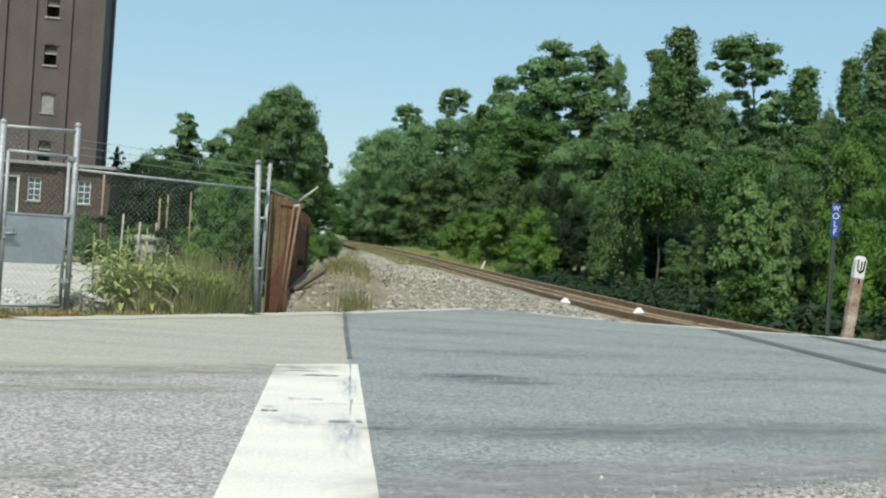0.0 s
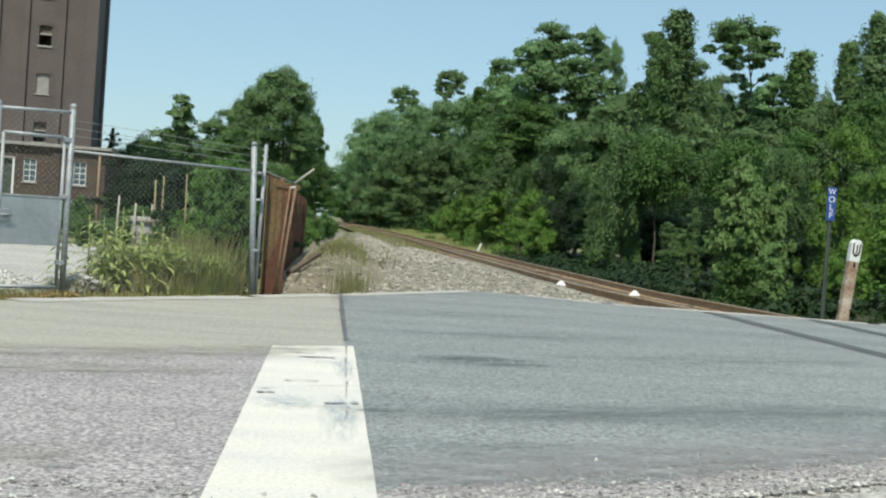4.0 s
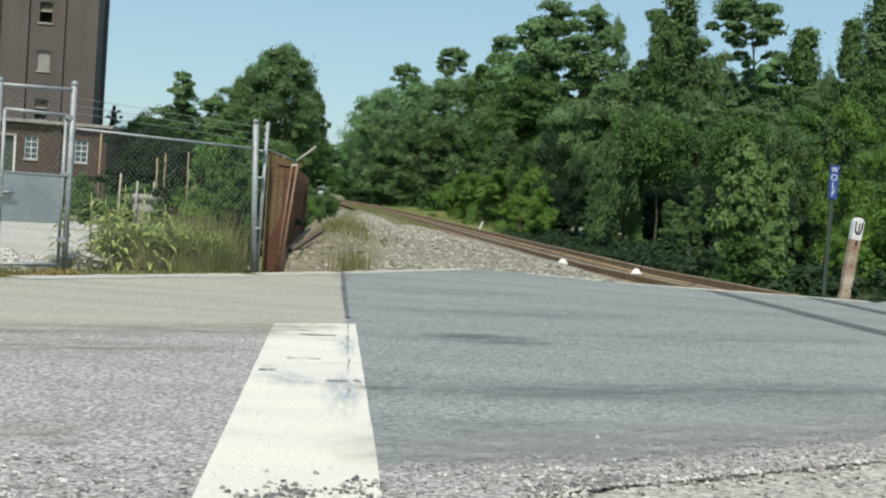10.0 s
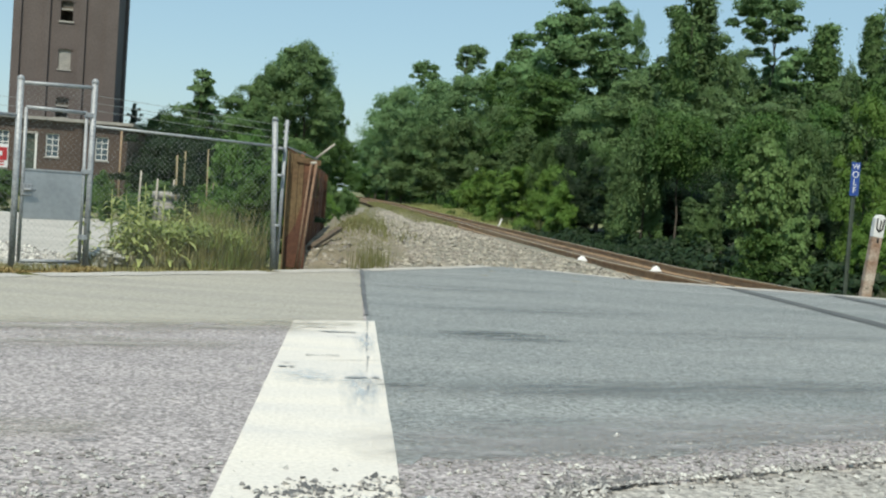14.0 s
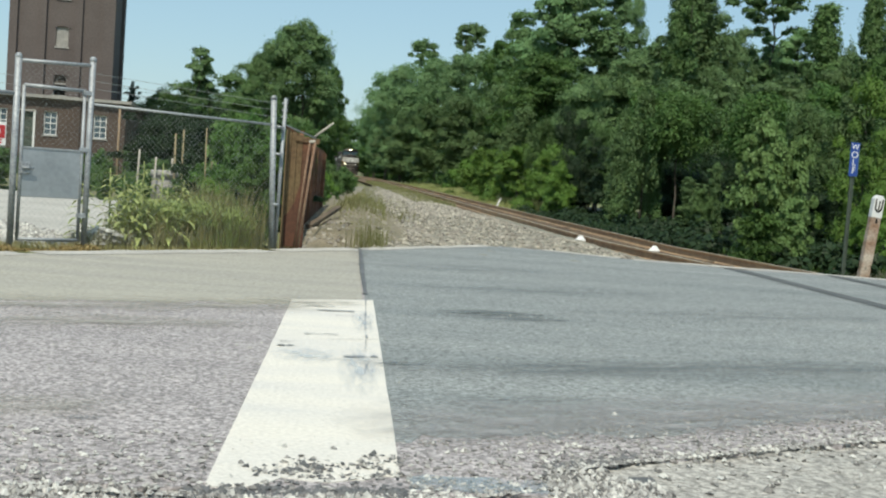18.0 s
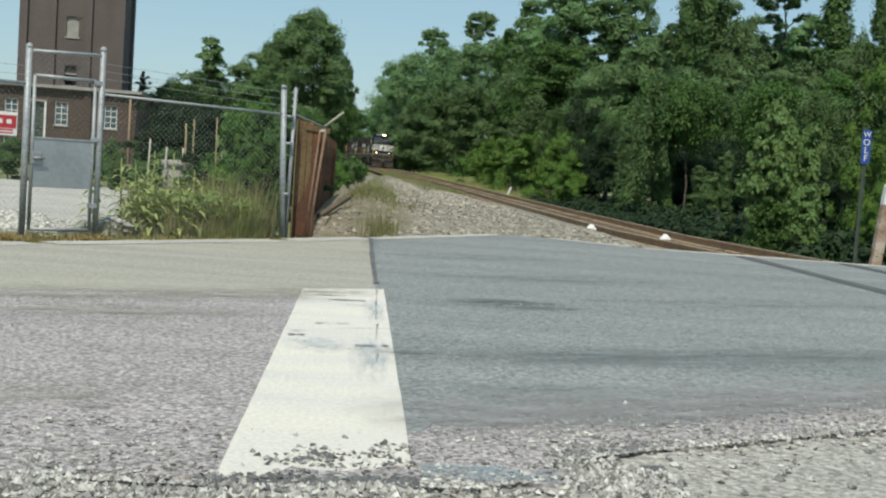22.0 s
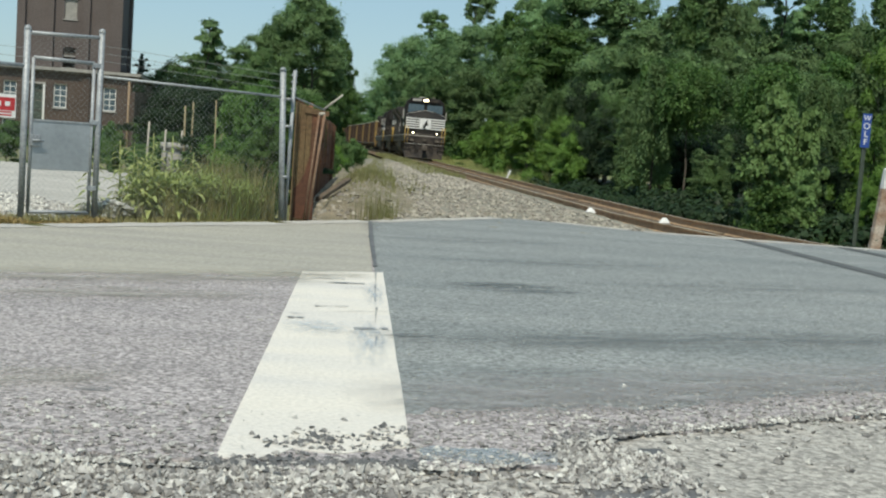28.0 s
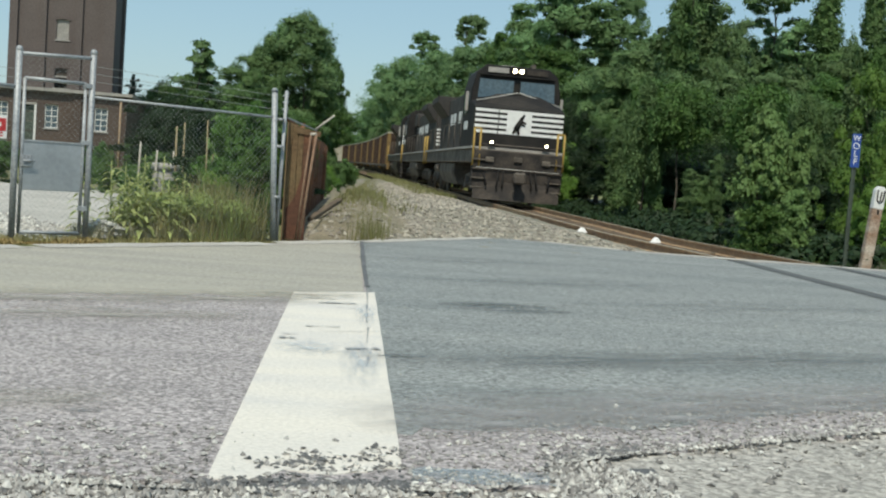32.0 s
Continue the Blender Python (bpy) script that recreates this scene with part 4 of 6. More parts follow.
for kind, x, y, top, wide in (
        (SHRUB[2], 10.6, 34.5, 1.2, 0.49), (SHRUB[2], 9.9, 42, 0.8, 0.63), (SHRUB[2], 9.4, 52, 0.9, 0.81), (SHRUB[0], 9.3, 64, 3.1, 0.78), (SHRUB[0], 9.3, 55, 2.8, 0.60), (SHRUB[1], 8.9, 49, 2.0, 0.5), (SHRUB[1], 9.8, 75, 2.9, 0.7), (SHRUB[0], 10.4, 84, 3.2, 0.8), (SHRUB[1], 10.2, 58, 3.0, 0.8), (SHRUB[0], 9.0, 80, 3.2, 0.75), (SHRUB[1], 8.9, 89, 2.8, 0.8), (SHRUB[0], 8.9, 71, 3.0, 0.65),
        (SAPLING[0], 9.1, 25.5, 3.0, 0.54), (SAPLING[2], 10.2, 26, 2.5, 0.45), (SAPLING[0], 9.7, 26.2, 2.6, 0.5), (SAPLING[1], 8.5, 23.5, 0.8, 0.79), (SAPLING[2], 9.4, 24, 1.1, 0.66), (SHRUB[1], 10.6, 23, 1.3, 0.45), (SHRUB[1], 12.2, 21.5, 1.3, 1.1), (SHRUB[1], 11.4, 19.0, 0.7, 1.0), (SHRUB[0], 13.6, 24.5, 2.6, 0.9),
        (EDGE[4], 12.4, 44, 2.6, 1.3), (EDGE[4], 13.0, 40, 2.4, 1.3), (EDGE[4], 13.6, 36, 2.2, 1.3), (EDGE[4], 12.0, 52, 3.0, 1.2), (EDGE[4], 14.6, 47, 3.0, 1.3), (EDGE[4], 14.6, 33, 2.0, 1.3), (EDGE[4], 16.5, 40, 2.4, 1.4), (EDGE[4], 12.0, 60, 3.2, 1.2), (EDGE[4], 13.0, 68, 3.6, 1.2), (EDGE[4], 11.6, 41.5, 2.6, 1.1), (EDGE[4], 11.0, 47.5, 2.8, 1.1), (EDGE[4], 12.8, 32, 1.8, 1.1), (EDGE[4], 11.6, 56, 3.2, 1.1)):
    plant(kind, x, y, top, wide)
rng = np.random.RandomState(52)
hy = np.linspace(92, 262, 120) + rng.uniform(-2, 2, 120)
hx = track_x(hy) + 5.8 + rng.uniform(0, 3.5, 120)
hedge = np.stack([hx, hy, ground_height(hx, hy) + rng.uniform(0.3, 1.8, 120)], 1)
tagged(part_data("brushwood", *leaf_cloud(hedge, rng.uniform(0.9, 1.7, 120), 420, 0.28, 53), M_LEAF_B, label="low leafy brushwood along the foot of the wood", kind="stuff"), category="brushwood")
# Left of the track: trees beyond the lot, bushes behind the fence and along the bank.
for kind, x, y, top, wide in (
        (OAK[0], -5.4, 112, 14.7, 0.7), (OAK[3], -7.4, 115, 14.2, 0.55), (OAK[1], -3.9, 119, 13.6, 0.45), (OAK[2], -2.8, 127, 12.0, 0.45), (EDGE[1], -3.3, 140, 10.0, 0.55), (OAK[1], -9.7, 112, 11.2, 0.7), (POPLAR[0], -13.2, 102, 10.4, 1.0), (OAK[1], -11.8, 111, 9.6, 0.7),
        (OAK[2], -15.9, 112, 8.4, 0.8), (OAK[1], -18.2, 113, 7.4, 1.0), (EDGE[1], -20.5, 116, 6.4, 1.0),
        (OAK[0], -5.8, 165, 10.0, 0.8), (PINE[0], -22.7, 120, 8.2, 0.7), (OAK[1], -7.5, 175, 10.5, 1.0), (OAK[2], -12.0, 230, 14.0, 1.0), (OAK[0], -8.0, 210, 12.0, 1.0), (OAK[1], -22, 260, 14.0, 1.0), (OAK[2], 3.0, 300, 15.0, 1.0), (OAK[0], -3.0, 345, 16.0, 1.0), (OAK[1], -14.0, 420, 18.0, 1.1), (OAK[1], -8.0, 250, 9.0, 1.0),
        (EDGE[1], -6.2, 62, 4.6, 0.9), (EDGE[0], -8.3, 60, 3.6, 0.9), (EDGE[1], -4.4, 68, 4.0, 0.9), (EDGE[1], -10.5, 75, 3.6, 0.9), (EDGE[0], -4.2, 84, 4.2, 0.8), (EDGE[1], -4.6, 105, 5.0, 0.8), (EDGE[1], -5.2, 125, 5.5, 0.9),
        (SAPLING[1], -1.75, 19.5, 1.9, 0.55), (EDGE[1], -1.85, 21, 2.5, 0.62), (EDGE[4], -2.6, 22.5, 2.2, 0.8), (EDGE[4], -1.6, 24, 2.0, 0.9), (SAPLING[1], -2.2, 20.6, 1.75, 0.6), (SAPLING[0], -2.45, 22, 1.9, 0.6), (SAPLING[1], -1.45, 18.2, 1.2, 0.7), (SHRUB[1], -2.2, 19, 0.7, 0.9), (EDGE[1], -2.6, 28, 2.3, 1.0), (SHRUB[2], -3.4, 30, 1.2, 1.0),
        (SHRUB[2], -0.85, 33, 0.7, 0.5), (SHRUB[1], -0.8, 37, 0.9, 0.5), (SHRUB[2], -0.5, 41, 0.5, 0.5), (SAPLING[1], -1.45, 14.75, 0.42, 0.75), (SAPLING[1], -1.15, 15.1, 0.5, 0.7), (SAPLING[1], -1.8, 14.6, 0.36, 0.8), (SHRUB[2], -1.4, 46, 1.2, 0.7), (SHRUB[2], -1.0, 44.5, 1.3, 0.55), (SHRUB[2], -0.9, 48, 1.15, 0.4), (SHRUB[2], -0.35, 52, 1.1, 0.6), (SHRUB[2], -1.05, 38, 1.15, 0.5), (SHRUB[2], -0.2, 55, 0.5, 0.8), (SHRUB[2], -0.2, 68, 0.35, 1.0), (SHRUB[1], 0.0, 80, 0.3, 1.1), (SHRUB[2], 0.0, 94, 0.4, 1.2), (SHRUB[2], -0.2, 110, 0.6, 1.2), (SHRUB[2], -2.0, 56, 1.6, 0.7), (SHRUB[2], -2.8, 74, 1.9, 0.7), (SHRUB[1], -3.4, 92, 2.2, 0.8), (SHRUB[2], -8.5, 40, 0.7, 0.6), (EDGE[4], -5.0, 33, 2.6, 0.9), (EDGE[4], -6.1, 36, 2.6, 0.9), (EDGE[4], -4.0, 31, 2.2, 0.9), (EDGE[1], -7.2, 41, 1.6, 1.0), (SHRUB[2], -3.45, 19.2, 0.35, 0.8), (SHRUB[2], -4.5, 27, 0.55, 1.0), (SHRUB[2], -3.7, 26, 0.5, 1.0), (SHRUB[2], -5.4, 29, 0.55, 1.0), (SHRUB[2], -5.85, 27.5, 1.05, 0.45), (SHRUB[2], -5.3, 25.5, 0.75, 0.5), (SHRUB[2], -4.7, 25.0, 0.6, 0.45), (SHRUB[2], -6.6, 29, 0.9, 0.8), (SHRUB[2], -7.6, 30, 0.9, 0.9), (SHRUB[2], -8.6, 29, 0.9, 0.9), (SHRUB[2], -4.9, 29.5, 0.9, 0.8), (SHRUB[2], -4.2, 30, 0.8, 0.8), (SHRUB[1], -10.0, 27, 1.0, 0.8), (EDGE[4], -1.7, 18.6, 0.75, 0.7), (EDGE[4], -1.3, 19.4, 0.9, 0.6), (OAK[1], -9.0, 116, 12.6, 0.5)):
    plant(kind, x, y, top, wide)


def blades(name, xs, ys, zs, height, mat, label, seed, width=0.008, lean=0.35):
    """Grass: bent two-piece blades in one mesh."""
    rng, n = np.random.RandomState(seed), len(xs)
    a, h = rng.rand(n) * math.tau, height * (0.5 + 0.7 * rng.rand(n))
    d = np.stack([np.cos(a), np.sin(a), np.zeros(n)], 1)
    s = np.stack([-np.sin(a), np.cos(a), np.zeros(n)], 1) * (width * (0.6 + 0.8 * rng.rand(n)))[:, None]
    p = np.stack([xs, ys, zs], 1)
    b = (lean * h * rng.rand(n))[:, None] * d
    up = np.zeros((n, 3))
    up[:, 2] = h
    v = np.stack([p - s, p + s, p + 0.55 * up + 0.35 * b + 0.8 * s, p + 0.55 * up + 0.35 * b - 0.8 * s, p + up + b], 1)
    k = 5 * np.arange(n)
    f = [[i, i + 1, i + 2, i + 3] for i in k] + [[i + 3, i + 2, i + 4] for i in k]
    return tagged(part_data(name, v.reshape(-1, 3), [list(map(int, q)) for q in f], mat, label=label, kind="stuff"), category="grass")


rng = np.random.RandomState(77)
FENCE_DIR = Vector((-0.829, -0.559, 0))


def along_fence(s, off):
    """A place s metres left of the corner post along the fence, off metres behind it."""
    return -0.9 - 0.829 * s - 0.559 * off, 13.93 - 0.559 * s + 0.829 * off


n = 8000
s, o = rng.uniform(0.25, 1.4, n), rng.uniform(0.05, 1.5, n)
x, y = along_fence(s, o)
tall = 0.36 + 0.16 * np.sin(3 * s + 1) + 0.16 * np.sin(9 * s + 5 * o) * np.sin(7 * o - 4 * s)
blades("tall_grass", x, y, np.full(n, -0.09), tall * rng.uniform(0.35, 1.05, n), M_GRASS, "tall green grass growing behind the fence", 61, 0.0038, 1.1)
n = 2200
s, o = rng.uniform(0.05, 1.5, n), rng.uniform(0.02, 1.5, n)
x, y = along_fence(s, o)
blades("dry_grass", x, y, np.full(n, -0.09), 0.6 + 0.2 * np.sin(4 * s), M_GRASS_DRY, "dry seeding grass among the green", 67, 0.004, 0.5)
n = 5000
s, o = rng.uniform(0.0, 7.5, n), rng.uniform(-0.12, 0.25, n)
x, y = along_fence(s, o)
blades("verge_grass", x, y, np.full(n, -0.06), np.full(n, 0.07), M_GRASS_DRY, "dry grass along the foot of the fence", 62, 0.004)
n = 130
s, o = rng.uniform(0.3, 1.3, n), rng.uniform(0.1, 1.3, n)
x, y = along_fence(s, o)
soft = np.stack([x, y, rng.uniform(0.0, 0.42, n)], 1)
tagged(part_data("meadow_plants", *leaf_cloud(soft, rng.uniform(0.07, 0.16, n), 260, 0.021, 85, fold=True), M_FORB, label="soft leafy meadow plants among the grass", kind="stuff"), category="plants")
n = 3200
s, o = rng.uniform(2.2, 3.4, n), rng.uniform(-0.28, 0.12, n) - 0.06 * np.sin(5 * rng.rand(n))
x, y = along_fence(s, o)
blades("straw_mat", x, y, np.full(n, -0.07), (0.025 + 0.05 * rng.rand(n)) * (0.6 + 0.5 * np.sin(6 * s)), M_THATCH, "matted ochre dead grass before the gate", 81, 0.006, 1.6)
n = 2600
s, o = rng.uniform(1.0, 2.3, n), rng.uniform(0.05, 0.5, n)
x, y = along_fence(s, o)
blades("bleached_grass", x, y, np.full(n, -0.08), 0.10 + 0.16 * rng.rand(n), M_BLEACHED, "bleached dead grass under the weeds", 82, 0.006, 1.3)
n = 6000
s, o = rng.uniform(1.7, 5.5, n), 0.1 + 9.0 * rng.rand(n) ** 1.5
x, y = along_fence(s, o)
tagged(stones("lot_stone", x, y, np.full(n, -0.052), 0.015 + 0.03 * rng.rand(n) ** 2, M_LOT_STONE, "loose white gravel of the lot", 83), category="gravel")
n = 220
s, o = 2.02 + 0.14 * rng.normal(size=n), 0.28 + 0.1 * rng.normal(size=n)
x, y = along_fence(s, o)
tagged(stones("rubble_heap", x, y, -0.05 + 0.20 * np.exp(-((s - 2.02) / 0.2) ** 2) * rng.rand(n), 0.025 + 0.04 * rng.rand(n), M_LOT_STONE, "heap of pale broken rock behind the fence", 84), category="rubble")
n = 34000
y = 58 + 90 * rng.rand(n) ** 1.2
x = track_x(y) + 1.75 + (2.6 + y * 0.012) * rng.rand(n)
blades("track_grass", x, y, ground_height(x, y) - 0.02, 0.35 + 0.35 * rng.rand(n), M_GRASS, "bright grass strip between track and wood", 63, 0.016)
n = 3500
y = 18 + 70 * rng.rand(n) ** 1.4
x = -0.7 + 1.3 * rng.rand(n) + 0.025 * (y - 18)
blades("bank_grass", x, y, bank_height(x, y) - 0.02, 0.05 + 0.25 * rng.rand(n) * np.clip((y - 20) / 10, 0, 1), M_OLIVE_GRASS, "thin dry grass on the dirt bank", 64, 0.007)
n = 12000
y = 46 + 74 * rng.rand(n) ** 1.1
x = track_x(y) - 1.25 - 1.7 * rng.rand(n) ** 0.8
blades("shoulder_grass", x, y, np.full(n, -0.24), 0.10 + 0.22 * rng.rand(n), M_OLIVE_GRASS, "olive grass along the foot of the ballast", 86, 0.012, 0.6)
n = 1300
y = 24 + 24 * rng.rand(n)
x = -0.3 + 1.9 * rng.rand(n) ** 1.2 + 0.02 * (y - 24)
blades("bank_weeds", x, y, bank_height(x, y) - 0.02, 0.08 + 0.16 * rng.rand(n), M_OLIVE_GRASS, "green weeds between the dirt bank and the gravel", 69, 0.010, 0.6)
n = 170
x, y = 0.28 + 0.14 * rng.normal(size=n), 15.6 + 0.3 * rng.normal(size=n)
blades("dry_weeds", x, y, np.full(n, -0.05), np.full(n, 0.42), M_OLIVE_GRASS, "dry weed stalks at the pavement corner", 65, 0.004)
# Undergrowth whose leaf colour carries the shade at the wood's foot.
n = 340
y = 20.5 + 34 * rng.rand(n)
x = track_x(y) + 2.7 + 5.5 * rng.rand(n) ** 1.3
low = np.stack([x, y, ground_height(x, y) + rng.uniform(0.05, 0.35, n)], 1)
tagged(part_data("undergrowth", *leaf_cloud(low, rng.uniform(0.2, 0.45, n), 150, 0.13, 68), M_LEAF_SHADED, label="leafy undergrowth at the foot of the trees, darkened for shade", kind="stuff"), category="undergrowth")
n = 2500
y = 19.8 + 5 * rng.rand(n)
x = track_x(y) + 3.0 + 4 * rng.rand(n)
blades("rough_grass", x, y, ground_height(x, y) - 0.02, 0.12 + 0.2 * rng.rand(n), M_LEAF_B, "rough grass around the sign post", 66, 0.007)


def weed(seed, h, label):
    """A tall plant with long arching leaves on one stem."""
    r = random.Random(seed)
    ob = empty("weed", label=label, category="plant", group="weeds behind the fence")
    part("stem", tube(B(), (0, 0, 0), (r.uniform(-0.05, 0.05), r.uniform(-0.05, 0.05), h), 0.012, 0.005, 6), M_WEED, ob)
    for k in range(26):
        z, a, ln = h * (0.05 + 0.9 * k / 26), k * 2.4, (0.34 - 0.008 * k) * r.uniform(0.75, 1.2)
        bm, rows = B(), []
        for i in range(5):
            f = i / 4
            w = 0.040 * math.sin(math.pi * min(0.97, 0.12 + 0.85 * f)) * (ln / 0.4)
            rr, zz = ln * f * 0.9, z + ln * (0.75 * f - 0.85 * f * f)
            c, s_ = math.cos(a), math.sin(a)
            rows.append([bm.verts.new((c * rr - s_ * u, s_ * rr + c * u, zz + 0.35 * abs(u))) for u in (-w, 0, w)])
        for p, q in zip(rows[:-1], rows[1:]):
            for j in (0, 1):
                bm.faces.new((p[j], p[j + 1], q[j + 1], q[j]))
        part("leaf", bm, M_WEED, ob)
    return ob


weeds = [weed(71, 0.75, "tall pale green weed with long arching leaves"), weed(72, 0.6, "bushy pale green broad-leaved weed"), weed(73, 0.95, "tall flowering weed with narrow leaves")]
rw = random.Random(3)
for i, (s, o, k) in enumerate(((1.72, 0.25, 0), (1.75, 0.5, 1), (1.6, 0.2, 0), (1.45, 0.45, 2), (1.25, 0.22, 1), (1.7, 0.8, 2), (1.1, 0.6, 0), (2.05, 0.75, 2), (0.95, 0.35, 1), (3.35, 0.9, 0), (3.7, 0.8, 1), (4.1, 0.7, 2), (1.35, 0.9, 2), (1.75, 0.3, 2), (1.55, 0.35, 0), (1.65, 0.6, 1), (1.3, 0.35, 2), (1.05, 0.3, 0), (1.2, 0.75, 1))):
    x, y = along_fence(s, o)
    m = pose(x, y, -0.08, 0, 0, rw.uniform(0, 360))
    ob = weeds[k] if i in (0, 1, 3) else copy_thing(weeds[k], m)
    ob.matrix_basis = m
    ob.scale = (1, 1, rw.uniform(0.8, 1.1))


# ---------------------------------------------------------------- fence, gate and signs
def link_mesh(x0, x1, z0, z1, pitch=0.044, r=0.0011):
    """Chain-link fabric in the plane y = 0 as crossing wires, slightly bent towards each other."""
    verts, faces = [], []
    w, h = x1 - x0, z1 - z0
    for sgn in (-1, 1):
        k = -h if sgn > 0 else 0
        c = k
        while c < (w if sgn > 0 else w + h):
            # the line x - x0 = c + sgn * (z - z0)
            pts = []
            za = max(0, (-c) if sgn > 0 else (c - w))
            zb = min(h, (w - c) if sgn > 0 else c)
            if zb - za > 0.02:
                for z in (za, zb):
                    pts.append((x0 + c + sgn * z, sgn * 0.003, z0 + z))
                i = len(verts)
                for px, py, pz in pts:
                    verts += [(px - r, py, pz), (px, py - r * 1.7, pz), (px + r, py, pz)]
                faces += [[i, i + 1, i + 4, i + 3], [i + 1, i + 2, i + 5, i + 4], [i + 2, i, i + 3, i + 5]]
            c += pitch * 1.414
    return verts, faces


def fence_pose(s, z=0.0):
    """Local x runs along the fence to its left end, from s metres left of the corner post."""
    return Matrix.Translation((-0.9 - 0.829 * s, 13.93 - 0.559 * s, z)) @ pose(0, 0, 0, 0, 0, math.degrees(math.atan2(-0.559, -0.829)))


# Corner panel with three barbed strands, between corner post and gate.
fence = empty("chain_link_fence", fence_pose(0), "galvanised chain-link fence with barbed wire on top", "fence")
part("post", tube(B(), (0, 0, -0.15), (0.10, 0, 1.76), 0.035, 0.035, 10), M_GALV, fence, "post leaning slightly out of true")
part("cap", tube(B(), (0.10, 0, 1.76), (0.103, 0, 1.80), 0.044, 0.02, 10), M_GALV, fence)
part("top_rail", tube(B(), (0.09, 0, 1.455), (2.30, 0, 1.485), 0.0145, 0.0145, 8), M_GALV, fence)
part_data("fabric", *link_mesh(0.05, 2.28, 0.0, 1.47), M_WIRE, fence, "diamond wire fabric", "stuff")
for z in (1.55, 1.63, 1.71):
    bm = tube(B(), (0.09, 0, z), (2.3, 0, z + 0.10), 0.0028, 0.0028, 4)
    for k in range(18):
        x = 0.08 + k * 0.125
        tube(bm, (x - 0.012, -0.012, z - 0.012 + 0.045 * x), (x + 0.012, 0.012, z + 0.012 + 0.043 * x), 0.002, 0.002, 3)
    part("barbed_wire", bm, M_WIRE, fence)
for z in (0.5, 1.1, 1.42):
    part("tie_band", tube(B(), (0, 0, z), (0, 0, z + 0.03), 0.05, 0.05, 10), M_GALV, fence)

# Second, thinner post and the slatted fence that runs back from it along the track.
slat_fence = empty("slatted_fence", pose(-0.87, 14.0, 0), "rusty brown slatted privacy fence running back", "fence")
part("post", tube(B(), (0, 0, -0.15), (0.02, 0, 1.78), 0.022, 0.022, 10), M_GALV, slat_fence)
for z in (1.56, 1.64, 1.72):
    part("insulator", tube(B(), (-0.02, 0, z), (0.05, 0, z), 0.014, 0.014, 6), M_GALV, slat_fence)
FENCE_RUN = 17.0


def slat_top(f):
    return 1.42 - 0.06 * f


slat = None
rs = random.Random(9)
k, yy = 0, 0.06
while yy < FENCE_RUN:
    f = yy / FENCE_RUN
    top = slat_top(f) + rs.uniform(-0.03, 0.02)
    if k % 5 == 0 and k < 10 or slat is None:
        slat = part("slat", box(B(), (-0.006, -0.062, -0.05), (0.006, 0.062, 1.42)), M_OLIVE if yy < 3 else M_RUST, slat_fence)
        slat.matrix_basis = pose(0.06 + 0.012 * (k % 2), yy, 0, 0, 0, rs.uniform(-3, 3))
    else:
        me = slat
        o = share(me, pose(0.06 + 0.012 * (k % 2) + 0.004 * yy, yy, 0, rs.uniform(-0.6, 0.6), rs.uniform(-0.6, 0.6), rs.uniform(-3, 3)), slat_fence)
        if yy > 3:
            o.material_slots[0].link = "OBJECT"
            o.material_slots[0].material = M_RUST
        o.scale = (1, 1, top / 1.42)
    yy += 0.13
    k += 1
part("top_rail", tube(B(), (0.02, 0, 1.46), (0.06, FENCE_RUN, 1.40), 0.021, 0.021, 8), M_RUST, slat_fence)
for i, yp in enumerate((3.0,)):
    part("post", tube(B(), (0.10, yp, -0.1), (0.10, yp, 1.5), 0.03, 0.03, 8), M_RUST, slat_fence)
    arm = B()
    tube(arm, (0.27, yp, 1.41), (0.545, yp, 1.65), 0.02, 0.014, 6)
    part("barb_arm", arm, M_GREYWOOD, slat_fence, "pale angled arm for barbed wire")
part("tie_wire", tube(B(), (0.02, 0, 1.47), (0.30, 3.0, 1.41), 0.012, 0.012, 6), M_GALV, slat_fence)
# End panel facing the road: brown sheets fixed between the two posts.
end_panel = empty("brown_panel", pose(-0.83, 14.2, 0, 0, 0, 10), "brown weathered board panel closing the fence end", "panel")
for i in range(4):
    bm = soften(box(B(), (0.07 * i, -0.012, -0.02), (0.07 * i + 0.067, 0.012, 1.41 - 0.02 * i)), 0.006)
    part("board", bm, M_OLIVE if i < 3 else M_RUST, end_panel)
bm = prism(B(), [(0.0, 0.02), (0.278, 0.0), (0.276, 0.92), (0.21, 0.80), (0.15, 0.55), (0.08, 0.42), (0.0, 0.34)], 1, -0.019, -0.0125)
part("rusted_sheet", bm, M_RUST, end_panel, "rust-red sheet over the foot of the panel")
part("batten", box(B(), (0, -0.03, 1.30), (0.29, -0.012, 1.36), Matrix.Rotation(radians(5), 4, "Y")), M_OLIVE, end_panel)
prop = empty("leaning_props", pose(-0.59, 14.08, 0), "pair of weathered poles leaning on the rusty panel", "pole")
part("pole", tube(B(), (-0.01, -0.02, 0.0), (0.115, 0.06, 1.29), 0.018, 0.016, 8), M_PROP, prop)
part("pole", tube(B(), (-0.055, 0.0, 0.0), (0.05, 0.06, 1.28), 0.014, 0.013, 8), M_PROP, prop)
part("cap", tube(B(), (0.045, 0.06, 1.29), (0.12, 0.06, 1.30), 0.018, 0.018, 8), M_GREYWOOD, prop)
timber = tagged(part("timber", soften(box(B(), (-1.2, -0.05, 0), (1.2, 0.05, 0.07), Matrix.Rotation(radians(-6), 4, "Y")), 0.01), M_TIE), "old dark timber lying on the dirt bank", "timber")
timber.matrix_basis = pose(-0.42, 19.5, 0.14, 0, 0, 80)

